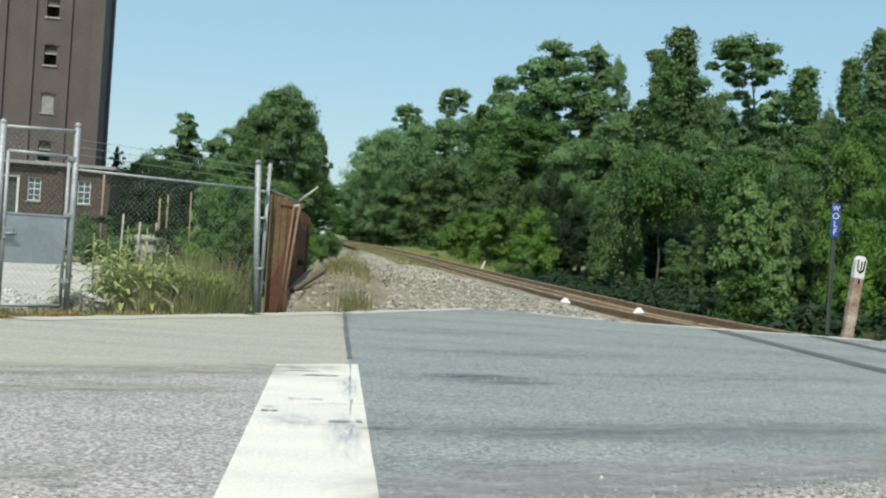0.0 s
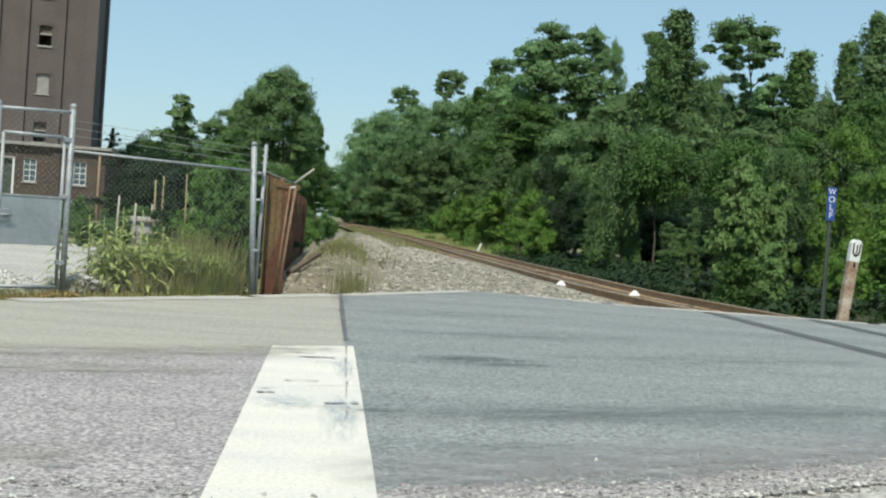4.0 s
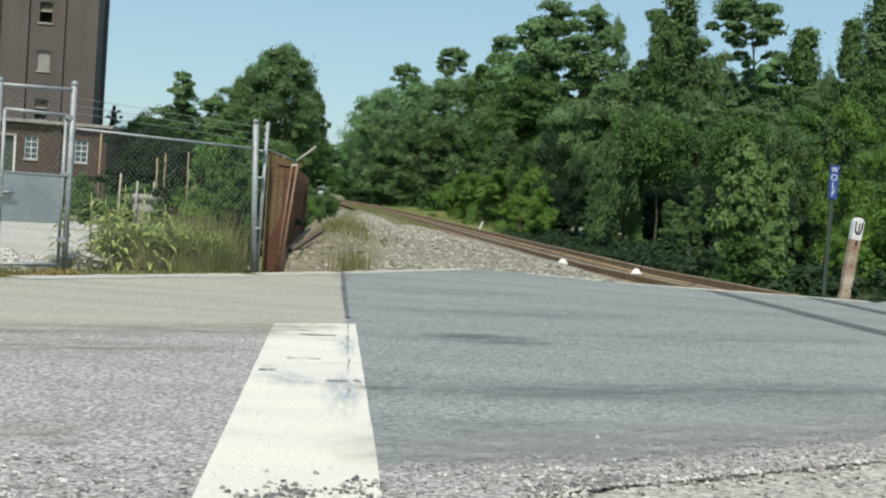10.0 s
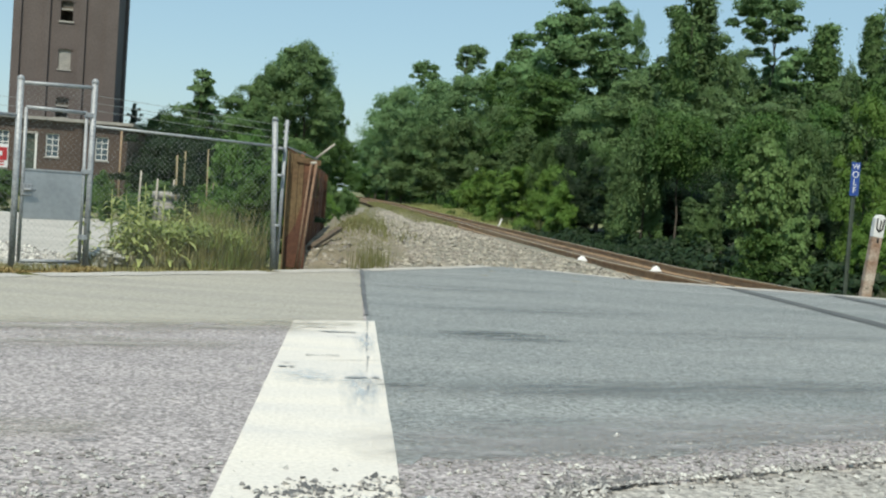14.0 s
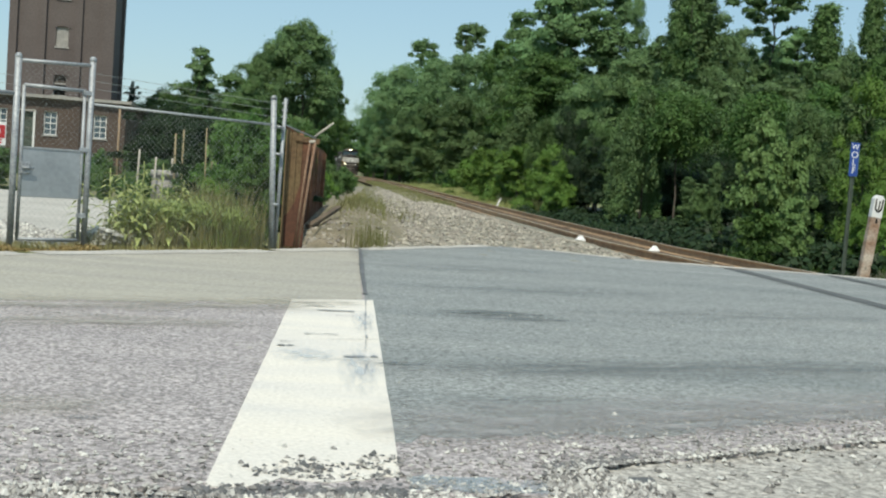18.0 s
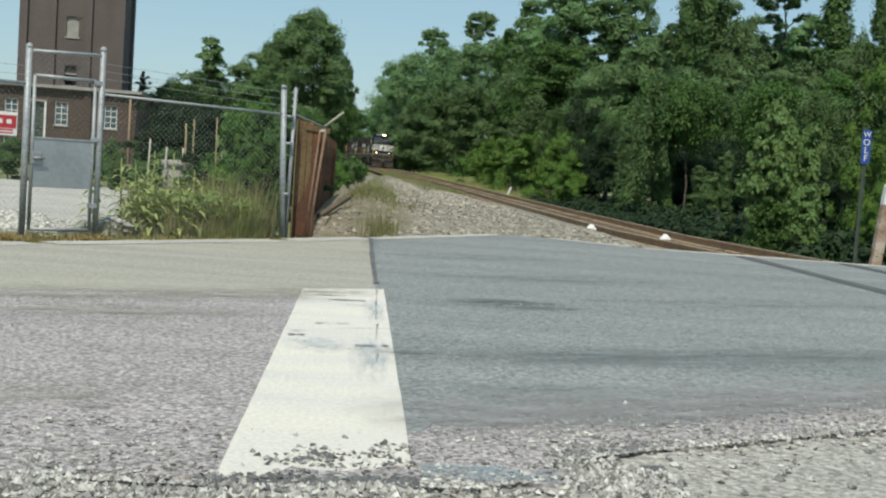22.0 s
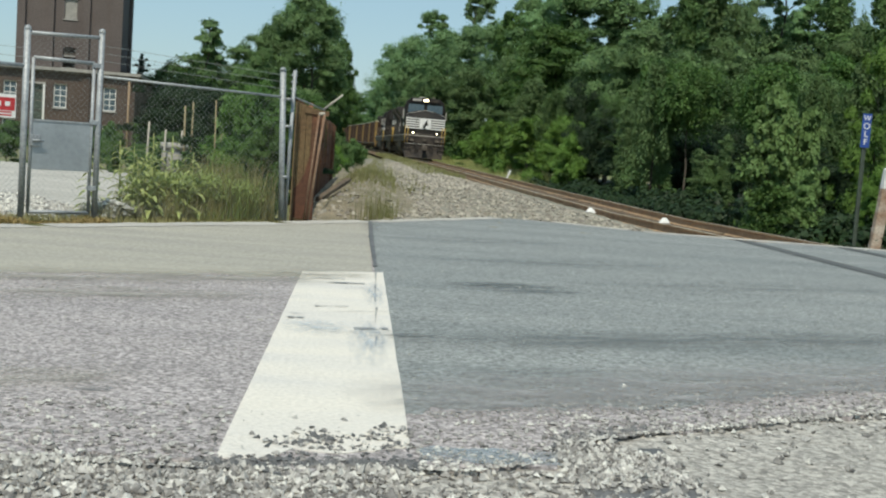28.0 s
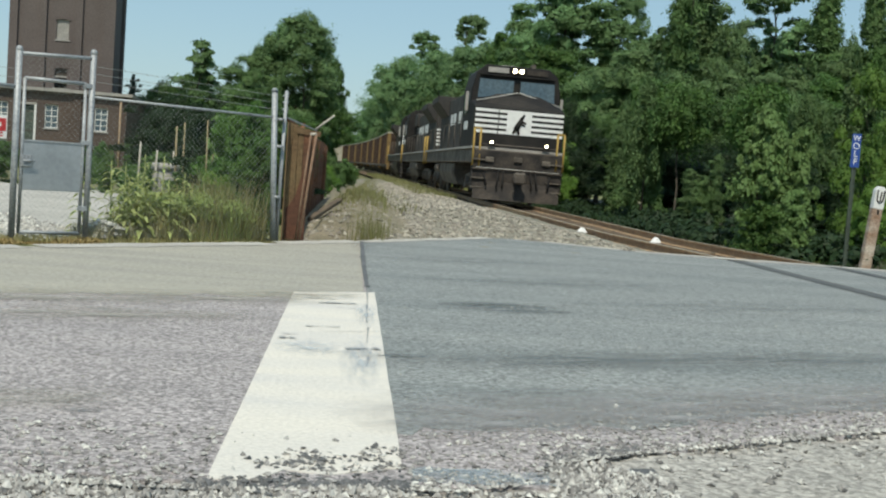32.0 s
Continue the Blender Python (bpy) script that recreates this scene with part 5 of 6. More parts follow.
# Pedestrian gate: two tall posts, gate frame, solid plate, lock, fabric.
gate = empty("pedestrian_gate", fence_pose(2.31, -0.03), "galvanised pedestrian gate with a solid metal lock plate", "gate")
GW = 0.78
for x, r in ((0.0, 0.031), (GW, 0.034)):
    part("post", tube(B(), (x, 0, -0.15), (x, 0, 1.97 - 0.05 * (x > 0)), r, r, 10), M_GALV, gate)
    bm = B()
    bmesh.ops.create_icosphere(bm, subdivisions=2, radius=0.038, matrix=Matrix.Translation((x, 0, 1.98 - 0.05 * (x > 0))))
    part("cap", bm, M_GALV, gate)
part("head_rail", tube(B(), (0, 0, 1.92), (GW, 0, 1.89), 0.02, 0.02, 8), M_GALV, gate)
leaf = part("gate_leaf", tube(B(), (0.07, 0, 1.645), (GW - 0.07, 0, 1.645), 0.02, 0.02, 8), M_GALV, gate, "galvanised tube gate frame")
for a, b in (((0.07, 0, 0.05), (0.07, 0, 1.645)), ((GW - 0.07, 0, 0.05), (GW - 0.07, 0, 1.645)), ((0.07, 0, 0.06), (GW - 0.07, 0, 0.06))):
    part("frame_tube", tube(B(), a, b, 0.019, 0.019, 8), M_GALV, leaf)
part("lock_plate", soften(box(B(), (0.085, -0.012, 0.50), (GW - 0.085, 0.012, 1.0)), 0.004), M_PLATE, leaf, "dull aluminium sheet riveted to the gate")
part("edge_strip", box(B(), (0.08, -0.02, 1.0), (GW - 0.08, 0.02, 1.02)), M_GALV, leaf)
part("lock_box", soften(box(B(), (GW - 0.16, 0.014, 0.74), (GW - 0.06, 0.05, 0.86)), 0.006), M_GALV, leaf)
part("handle", tube(B(), (GW - 0.19, 0.06, 0.80), (GW - 0.07, 0.06, 0.80), 0.012, 0.012, 8), M_GALV, leaf)
part_data("fabric", *link_mesh(0.09, GW - 0.09, 0.08, 0.50), M_WIRE, leaf, "diamond wire fabric", "stuff")
part_data("fabric", *link_mesh(0.09, GW - 0.09, 1.04, 1.64), M_WIRE, leaf, "diamond wire fabric", "stuff")
part_data("fabric", *link_mesh(0.06, GW - 0.06, 1.67, 1.90), M_WIRE, gate, "diamond wire fabric", "stuff")
for z in (0.3, 1.0, 1.6):
    part("hinge", soften(box(B(), (0.0, -0.03, z), (0.09, 0.03, z + 0.05)), 0.004), M_GALV, gate)

# Fence to the left of the gate, with the red and white notice.
fence_l = empty("chain_link_fence", fence_pose(2.31 + GW, -0.03), "galvanised chain-link fence beyond the gate", "fence")
for x in (2.6, 5.2):
    part("post", tube(B(), (x, 0, -0.15), (x, 0, 1.85), 0.036, 0.036, 10), M_GALV, fence_l)
part("top_rail", tube(B(), (0, 0, 1.55), (5.2, 0, 1.58), 0.021, 0.021, 8), M_GALV, fence_l)
part_data("fabric", *link_mesh(0.03, 5.2, 0.0, 1.55), M_WIRE, fence_l, "diamond wire fabric", "stuff")
for z in (1.64, 1.73):
    part("barbed_wire", tube(B(), (0, 0, z), (5.2, 0, z), 0.0028, 0.0028, 4), M_WIRE, fence_l)
notice = empty("notice", fence_pose(2.31 + GW + 0.10, 0.98) @ pose(0, 0.03, 0), "red and white warning notice wired to the fence", "sign")
part("plate", soften(box(B(), (0, 0, 0), (0.34, 0.006, 0.24)), 0.002), M_WHITE, notice)
part("red_field", box(B(), (0.012, 0.006, 0.075), (0.328, 0.009, 0.205)), M_SIGNRED, notice, "red upper field")
for i, (a, b) in enumerate(((0.06, 0.11), (0.15, 0.2), (0.24, 0.28))):
    part("mark", box(B(), (a, 0.009, 0.12), (b, 0.011, 0.165)), M_WHITE, notice)
for z in (0.02, 0.05):
    part("line", box(B(), (0.04, 0.006, z), (0.3, 0.008, z + 0.015)), M_SIGNRED, notice)

# Blue station sign on a channel post, and the leaning white-topped whistle post.
sign = empty("station_sign", pose(9.19, 20.8, -0.45), "narrow blue sign with white letters on a channel post", "sign")
part("post", box(B(), (-0.035, 0.0, -0.3), (-0.02, 0.03, 2.55)), M_GREENPOST, sign)
part("post", box(B(), (0.02, 0.0, -0.3), (0.035, 0.03, 2.55)), M_GREENPOST, sign)
part("web", box(B(), (-0.02, 0.02, -0.3), (0.02, 0.03, 2.55)), M_GREENPOST, sign)
plate = part("plate", soften(box(B(), (-0.085, -0.012, 2.0), (0.085, 0.0, 2.62)), 0.003), M_SIGNBLUE, sign, "blue enamel plate")
for i, ch in enumerate("WOLF"):
    cu = bpy.data.curves.new("letter", "FONT")
    cu.body, cu.size, cu.align_x, cu.align_y, cu.extrude = ch, 0.165 if ch != "W" else 0.135, "CENTER", "CENTER", 0.002
    tmp = new("letter_tmp", cu)
    me = bpy.data.meshes.new_from_object(tmp)
    bpy.data.objects.remove(tmp)
    me.materials.clear()
    me.materials.append(M_WHITE)
    lt = new("letter", me)
    lt.parent = plate
    lt.matrix_basis = pose(0, -0.015, 2.535 - 0.145 * i, 90, 0, 0)
whistle = empty("whistle_post", pose(9.57, 20.8, -0.33, 0, 6.0, 0), "leaning weathered wooden post with a white top", "post")
bm = prism(B(), [(-0.098, -0.12), (0.098, -0.12), (0.098, 1.16), (-0.098, 1.16)], 1, -0.07, 0.07)
part("shaft", soften(bm, 0.012), M_POSTWORN, whistle, "weathered wood with flaking white paint")
bm = prism(B(), [(-0.101, 1.15), (0.101, 1.15), (0.101, 1.50), (0.05, 1.57), (-0.05, 1.57), (-0.101, 1.50)], 1, -0.073, 0.073)
top = part("painted_top", soften(bm, 0.01), M_WHITE, whistle, "white-painted top")
for a, b in (((-0.065, 1.50), (-0.055, 1.31)), ((-0.055, 1.31), (0.0, 1.26)), ((0.0, 1.26), (0.055, 1.31)), ((0.055, 1.31), (0.065, 1.50)), ((0.01, 1.47), (0.005, 1.30))):
    part("mark", tube(B(), (a[0], -0.074, a[1]), (b[0], -0.074, b[1]), 0.016, 0.016, 5), M_BLACK, top)
part("stain", box(B(), (-0.01, -0.0745, 1.05), (0.03, -0.069, 1.14)), M_BLACK, whistle)

# Small white markers by the rails and a slim white stake.
for x, y, foot in ((5.06, 25.0, -0.19), (6.45, 24.0, -0.25)):
    bm = B()
    for r, z in ((0.13, 0.0), (0.09, 0.05), (0.04, 0.11)):
        bm.verts.ensure_lookup_table()
        ring = [bm.verts.new((r * math.cos(k * math.tau / 8), r * 0.6 * math.sin(k * math.tau / 8), z)) for k in range(8)]
        if r < 0.13:
            for k in range(8):
                bm.faces.new((prev[k], prev[(k + 1) % 8], ring[(k + 1) % 8], ring[k]))
        prev = ring
    bm.faces.new(prev)
    o = tagged(part("track_marker", bm, M_WHITE), "small white-painted marker beside the rail", "marker", "track markers")
    o.matrix_basis = pose(x, y, foot)
stake = tagged(part("stake", soften(box(B(), (-0.045, -0.02, -0.1), (0.045, 0.02, 0.52)), 0.006), M_WHITE), "slim white stake leaning in the grass", "stake")
stake.matrix_basis = pose(7.25, 57.5, -0.38, 0, 22, 0)

# Lot: wooden stakes and a concrete ring among the weeds.
for i, (px, y, h) in enumerate(((-3.9, 26, 1.6), (-3.8, 26.3, 1.7), (-4.42, 26.4, 1.05), (-2.48, 20, 1.62), (-2.44, 20.4, 1.05), (-4.72, 26, 1.2), (-4.08, 26.9, 1.05))):
    o = tagged(part("stake", tube(B(), (0, 0, -0.1), (0.03 * (i % 3 - 1), 0, h), 0.026 if y > 22 else 0.013, 0.02 if y > 22 else 0.011, 7), M_STRAW if i not in (2, 5, 6) else M_GREYWOOD), "pale wooden stake standing in the weeds", "stake", "stakes in the lot")
    o.matrix_basis = pose(px, y, -0.1)
ring = empty("concrete_block", pose(-4.25, 26.8, -0.1), "round grey concrete block among weeds", "block")
part("drum", soften(tube(B(), (0, 0, 0), (0, 0, 0.62), 0.30, 0.28, 14), 0.02), M_STONETRIM, ring)
part("rim", tube(B(), (0, 0, 0.62), (0, 0, 0.76), 0.33, 0.31, 14), M_STONETRIM, ring)


# ---------------------------------------------------------------- brick works with its tower
works = empty("brick_building", pose(-19.2, 95.0, -1.8, 0, 0, 5.8), "low brown brick works building with sash windows", "building")


def wall_with_holes(x0, x1, z0, z1, holes, depth=0.4):
    """A wall in the plane y = 0 .. depth, cut by oblong openings (xa, xb, za, zb)."""
    bm = B()
    xs = sorted({x0, x1, *[v for h in holes for v in h[:2]]})
    zs = sorted({z0, z1, *[v for h in holes for v in h[2:]]})
    for xa, xb in zip(xs[:-1], xs[1:]):
        run = None
        for za, zb in zip(zs[:-1], zs[1:]):
            cx, cz = (xa + xb) / 2, (za + zb) / 2
            solid = not any(h[0] < cx < h[1] and h[2] < cz < h[3] for h in holes)
            if solid:
                run = (run[0], zb) if run else (za, zb)
            if (not solid or zb == zs[-1]) and run:
                box(bm, (xa, 0, run[0]), (xb, depth, run[1]))
                run = None
    return bm


def window(parent, xa, xb, za, zb, y=0.14, bars=(2, 4), bricked=False):
    """A sash window in an opening: frame, panes between bars, stone sill."""
    w = part("window", box(B(), (xa, y - 0.02, za), (xa + 0.07, y + 0.05, zb)), M_WHITE if not bricked else M_STONETRIM, parent, "white-painted sash window" if not bricked else "blocked-up window")
    if bricked:
        part("infill", box(B(), (xa + 0.07, y, za), (xb, y + 0.1, zb)), M_STONETRIM, w)
    else:
        part("frame", box(B(), (xb - 0.07, y - 0.02, za), (xb, y + 0.05, zb)), M_WHITE, w)
        for z in (za, zb - 0.07, (za + zb) / 2 - 0.03):
            part("frame", box(B(), (xa + 0.07, y - 0.02, z), (xb - 0.07, y + 0.05, z + 0.07)), M_WHITE, w)
        nx, nz = bars
        for i in range(1, nx):
            x = xa + (xb - xa) * i / nx
            part("bar", box(B(), (x - 0.025, y - 0.01, za + 0.07), (x + 0.025, y + 0.04, zb - 0.07)), M_WHITE, w)
        for i in range(1, nz):
            if i * 2 != nz:
                z = za + (zb - za) * i / nz
                part("bar", box(B(), (xa + 0.07, y - 0.012, z - 0.025), (xb - 0.07, y + 0.038, z + 0.025)), M_WHITE, w)
        part("pane", box(B(), (xa + 0.07, y + 0.055, za + 0.07), (xb - 0.07, y + 0.065, zb - 0.07)), M_GLASS, w)
    part("sill", box(B(), (xa - 0.1, -0.08, za - 0.12), (xb + 0.1, y + 0.04, za - 0.002)), M_STONETRIM, w)


# Low building: local x = 0 at its right corner, running left; front wall on y = 0.
upper = [(-0.65 - 3.8 * i - 1.0, -0.65 - 3.8 * i, 3.75, 5.60) for i in range(7)]
lower = [(-0.65 - 3.8 * i - 1.0, -0.65 - 3.8 * i, 0.85, 2.6) for i in range(7)]
DOORWAY = (-7.25, -6.25, 2.7, 5.5)
part("wall", wall_with_holes(-28, 0.8, -1.5, 6.5, upper + lower + [DOORWAY]), M_BRICK, works)
part("wall", box(B(), (0.4, 0.4, -1.5), (0.8, 26, 6.5)), M_BRICK, works)
part("wall", box(B(), (-28, 0.4, -1.5), (-27.6, 26, 6.5)), M_BRICK, works)
part("wall", box(B(), (-27.6, 25.6, -1.5), (0.4, 26, 6.5)), M_BRICK, works)
part("roof", box(B(), (-28.3, -0.3, 6.5), (1.1, 26.3, 6.62)), M_GRIME, works)
part("cornice", box(B(), (-28.4, -0.45, 6.62), (1.25, 0.1, 6.86)), M_STONETRIM, works)
part("cornice", box(B(), (1.0, 0.1, 6.62), (1.25, 26.3, 6.86)), M_STONETRIM, works)
part("floor", box(B(), (-27.6, 0.4, -1.5), (0.6, 25.6, -1.3)), M_GRIME, works)
for h in upper + lower:
    window(works, *h)
part("downspout", tube(B(), (0.35, -0.12, -1.0), (0.35, -0.12, 6.45), 0.09, 0.09, 8), M_WOOD, works)
door = part("door", box(B(), (-7.25, 0.22, 2.7), (-6.25, 0.30, 5.5)), M_GREENPOST, works, "dark green hoist door")
for z in (3.4, 4.15, 4.9):
    part("door_rail", box(B(), (-7.2, 0.18, z), (-6.3, 0.22, z + 0.08)), M_GRIME, door)
part("jamb", box(B(), (-6.25, -0.04, 2.7), (-6.09, 0.06, 5.5)), M_WHITE, door, "white-painted jamb")
part("lintel", box(B(), (-7.4, -0.05, 5.5), (-6.05, 0.06, 5.66)), M_STONETRIM, door)
for x in (-3.0, -10.6):
    part("pilaster", box(B(), (x - 0.3, -0.14, -1.5), (x + 0.3, 0.0, 6.6)), M_BRICK, works)

tower = empty("brick_tower", pose(-19.2, 95.0, -1.8, 0, 0, 5.8) @ pose(-1.25, 6.0, 0), "tall grey-brown brick tower with recessed bays", "tower")
TW = 8.0
spots = [(-4.5, -3.5, 7.2 + 4.05 * i, 8.85 + 4.05 * i) for i in range(6)]
part("wall", wall_with_holes(-TW, 0, 0, 34, spots), M_BRICK_TOWER, tower)
part("wall", box(B(), (-0.4, 0.4, 0), (0, 8.2, 34)), M_BRICK_TOWER, tower)
part("wall", box(B(), (-TW, 0.4, 0), (-TW + 0.4, 8.2, 34)), M_BRICK_TOWER, tower)
part("wall", box(B(), (-TW, 8.2, 0), (0, 8.6, 34)), M_BRICK_TOWER, tower)
part("roof", box(B(), (-TW - 0.4, -0.4, 34), (0.4, 9.0, 34.6)), M_STONETRIM, tower)
for xa, xb in ((-TW - 0.25, -TW + 0.4), (-5.75, -5.3), (-2.95, -2.4), (-0.75, 0.25)):
    part("pilaster", box(B(), (xa, -0.3, 0), (xb, 0.0, 33)), M_BRICK_TOWER, tower)
for ya, yb in ((0.0, 1.0), (7.6, 8.85)):
    part("pilaster", box(B(), (0.0, ya, 0), (0.25, yb, 33)), M_BRICK_TOWER, tower)
for i, h in enumerate(spots):
    if i == 1:
        window(tower, *h, bricked=True)
    else:
        part("sill", box(B(), (h[0] - 0.12, -0.1, h[2] - 0.16), (h[1] + 0.12, 0.3, h[2] - 0.002)), M_STONETRIM, tower)
        part("sash", box(B(), (h[0], 0.16, h[3] - 0.75), (h[1], 0.22, h[3] - 0.62)), M_STONETRIM, tower)
        part("shutter", box(B(), (h[0], 0.24, h[3] - 0.62), (h[1], 0.28, h[3])), M_GRIME, tower)
        part("back", box(B(), (h[0] - 0.4, 2.0, h[2] - 0.5), (h[1] + 0.4, 2.1, h[3] + 0.5)), M_GRIME, tower)
    for k in range(7):
        a = math.pi * (k + 0.5) / 7
        cx = (h[0] + h[1]) / 2
        part("voussoir", box(B(), (-0.09, -0.05, -0.14), (0.09, 0.0, 0.14), Matrix.Translation((cx - 0.58 * math.cos(a), 0, h[3] + 0.2 * math.sin(a))) @ Matrix.Rotation(-(math.pi / 2 - a) * 0.5, 4, "Y")), M_BRICK_TOWER, tower)

# Wires on far poles behind the lot.
wire_line = empty("utility_line", label="thin utility wires on wooden poles behind the lot", category="wires")
for x, y in ((-25.0, 113), (-6.0, 114)):
    part("pole", tube(B(), (x, y, -2), (x, y, 7.0), 0.14, 0.1, 8), M_WOOD, wire_line)
for dz in (0.0, 0.5, 1.0):
    bm = B()
    rings = []
    for k in range(13):
        f = k / 12
        mid_z = 6.6 + dz - 4 * f * (1 - f)
        rings.append([bm.verts.new((-25 + 19 * f, 113 + f + 0.012 * math.cos(a * math.pi / 2), mid_z + 0.012 * math.sin(a * math.pi / 2))) for a in range(4)])
    for p, q in zip(rings[:-1], rings[1:]):
        for a in range(4):
            bm.faces.new((p[a], p[(a + 1) % 4], q[(a + 1) % 4], q[a]))
    part("wire", bm, M_BLACK, wire_line)


# ---------------------------------------------------------------- train
LOCO_LENGTH = 22.0


def truck(parent, y, wheels, spread, label="grimy sprung truck"):
    """A truck under a vehicle: side frames, wheels, springs."""
    half = spread * (wheels - 1) / 2 + 0.6
    t = part("truck", soften(box(B(), (-0.5, y - half * 0.6, 0.55), (0.5, y + half * 0.6, 0.85)), 0.03), M_GRIME, parent, label)
    for sx in (-1, 1):
        bm = prism(B(), [(y - half, 0.62), (y - half + 0.3, 0.42), (y + half - 0.3, 0.42), (y + half, 0.62), (y + half, 0.9), (y + half * 0.4, 1.0), (y - half * 0.4, 1.0), (y - half, 0.9)], 0, sx * 1.02 - 0.07, sx * 1.02 + 0.07)
        part("side_frame", soften(bm, 0.02), M_GRIME, t)
        for k in range(wheels):
            wy = y + (k - (wheels - 1) / 2) * spread
            part("wheel", tube(B(), (sx * 0.66, wy, 0.52), (sx * 0.80, wy, 0.52), 0.52, 0.50, 18), M_GRIME, t)
            part("axle_box", soften(box(B(), (sx * 1.09 - 0.06, wy - 0.16, 0.38), (sx * 1.09 + 0.06, wy + 0.16, 0.72)), 0.02), M_GRIME, t)
            if k < wheels - 1:
                part("spring", tube(B(), (sx * 1.12, wy + spread / 2, 0.45), (sx * 1.12, wy + spread / 2, 0.85), 0.11, 0.11, 8), M_GRIME, t)


def make_loco(lit, label):
    """A six-axle wide-cab freight engine; its front at y = 0, running back along +y."""
    e = empty("locomotive", label=label, category="locomotive", group="engines of the train")
    # underframe, pilot, plough, coupler
    part("frame", soften(box(B(), (-1.5, 0.35, 1.35), (1.5, 21.6, 1.85)), 0.03), M_GRIME, e, "grimy black underframe")
    part("walkway_edge", box(B(), (-1.56, 0.5, 1.85), (1.56, 21.5, 1.93)), M_STONETRIM, e, "pale worn walkway edge")
    part("pilot", soften(prism(B(), [(-1.52, 0.55), (1.52, 0.55), (1.52, 1.82), (-1.52, 1.82)], 1, 0.30, 0.55), 0.03), M_PILOT, e)
    bm = B()
    lower_v = [(-1.45, 0.15, 0.12), (0, -0.12, 0.12), (1.45, 0.15, 0.12)]
    upper_v = [(-1.45, 0.34, 0.75), (0, 0.18, 0.75), (1.45, 0.34, 0.75)]
    lv, uv = [bm.verts.new(p) for p in lower_v], [bm.verts.new(p) for p in upper_v]
    lb, ub = [bm.verts.new((p[0], p[1] + 0.08, p[2])) for p in lower_v], [bm.verts.new((p[0], p[1] + 0.08, p[2])) for p in upper_v]
    for i in (0, 1):
        bm.faces.new((lv[i], lv[i + 1], uv[i + 1], uv[i])), bm.faces.new((lb[i + 1], lb[i], ub[i], ub[i + 1]))
        bm.faces.new((uv[i], uv[i + 1], ub[i + 1], ub[i])), bm.faces.new((lb[i], lb[i + 1], lv[i + 1], lv[i]))
    bm.faces.new((lv[0], uv[0], ub[0], lb[0])), bm.faces.new((lv[2], lb[2], ub[2], uv[2]))
    part("plough", bm, M_PILOT, e, "dusty snow plough")
    c = part("coupler", soften(box(B(), (-0.13, -0.35, 0.8), (0.13, 0.4, 1.05)), 0.04), M_GRIME, e)
    part("knuckle", soften(box(B(), (-0.2, -0.5, 0.72), (0.2, -0.3, 1.12)), 0.06), M_GRIME, c)
    for x in (-0.62, -0.45, 0.45, 0.62):
        part("hose", tube(B(), (x, 0.28, 1.15), (x * 1.1, 0.05, 0.55), 0.03, 0.03, 6), M_BLACK, e)
    part("uncoupling_bar", tube(B(), (-1.4, 0.24, 1.2), (1.4, 0.24, 1.2), 0.02, 0.02, 6), M_STONETRIM, e)
    for x, z in ((-0.95, 1.5), (0.95, 1.5), (0.0, 1.55)):
        part("receptacle", soften(box(B(), (x - 0.14, 0.22, z - 0.09), (x + 0.14, 0.30, z + 0.09)), 0.02), M_GRIME, e)
    for x in (-1.12, 1.12):
        part("air_hose", tube(B(), (x, 0.28, 1.05), (x * 0.92, 0.10, 0.62), 0.035, 0.035, 6), M_BLACK, e)
    for sx in (-1, 1):
        for i in range(4):
            part("step", box(B(), (min(sx * 1.0, sx * 1.52), 0.22, 0.5 + 0.32 * i), (max(sx * 1.0, sx * 1.52), 0.6, 0.54 + 0.32 * i)), M_GRIME, e)
    # nose: flat lower face, sloping upper part with a peaked top edge
    bm = B()
    f0 = [bm.verts.new(p) for p in ((-1.52, 0.75, 1.93), (1.52, 0.75, 1.93), (1.52, 0.75, 3.30), (-1.52, 0.75, 3.30))]
    t0 = [bm.verts.new(p) for p in ((-1.45, 1.35, 3.52), (-0.75, 1.45, 3.84), (0.0, 1.48, 3.90), (0.75, 1.45, 3.84), (1.45, 1.35, 3.52))]
    b0 = [bm.verts.new(p) for p in ((-1.55, 2.2, 1.93), (1.55, 2.2, 1.93), (1.55, 2.2, 3.6), (-1.55, 2.2, 3.6), (0, 2.2, 3.95))]
    bm.faces.new(f0)
    bm.faces.new((f0[3], f0[2], t0[4], t0[3], t0[2], t0[1], t0[0]))
    bm.faces.new((f0[0], f0[3], t0[0], b0[3], b0[0])), bm.faces.new((f0[1], b0[1], b0[2], t0[4], f0[2]))
    bm.faces.new((t0[0], t0[1], b0[4], b0[3])), bm.faces.new((t0[1], t0[2], b0[4])), bm.faces.new((t0[2], t0[3], b0[4])), bm.faces.new((t0[3], t0[4], b0[2], b0[4]))
    bm.faces.new((b0[0], b0[3], b0[4], b0[2], b0[1])), bm.faces.new((f0[1], f0[0], b0[0], b0[1]))
    bmesh.ops.recalc_face_normals(bm, faces=bm.faces)
    nose = part("nose", bm, M_BLACK, e, "black wide nose")
    for i in range(5):
        z = 2.42 + 0.185 * i
        part("white_stripe", box(B(), (-1.50, 0.735, z), (1.50, 0.75, z + 0.10)), M_WHITE, nose)
    bm = prism(B(), [(-0.42, 2.42), (0.42, 2.42), (0.42, 3.26), (-0.42, 3.26)], 1, 0.722, 0.735)
    em = part("emblem_field", bm, M_WHITE, nose, "white field with a dark plain device")
    bm = B()
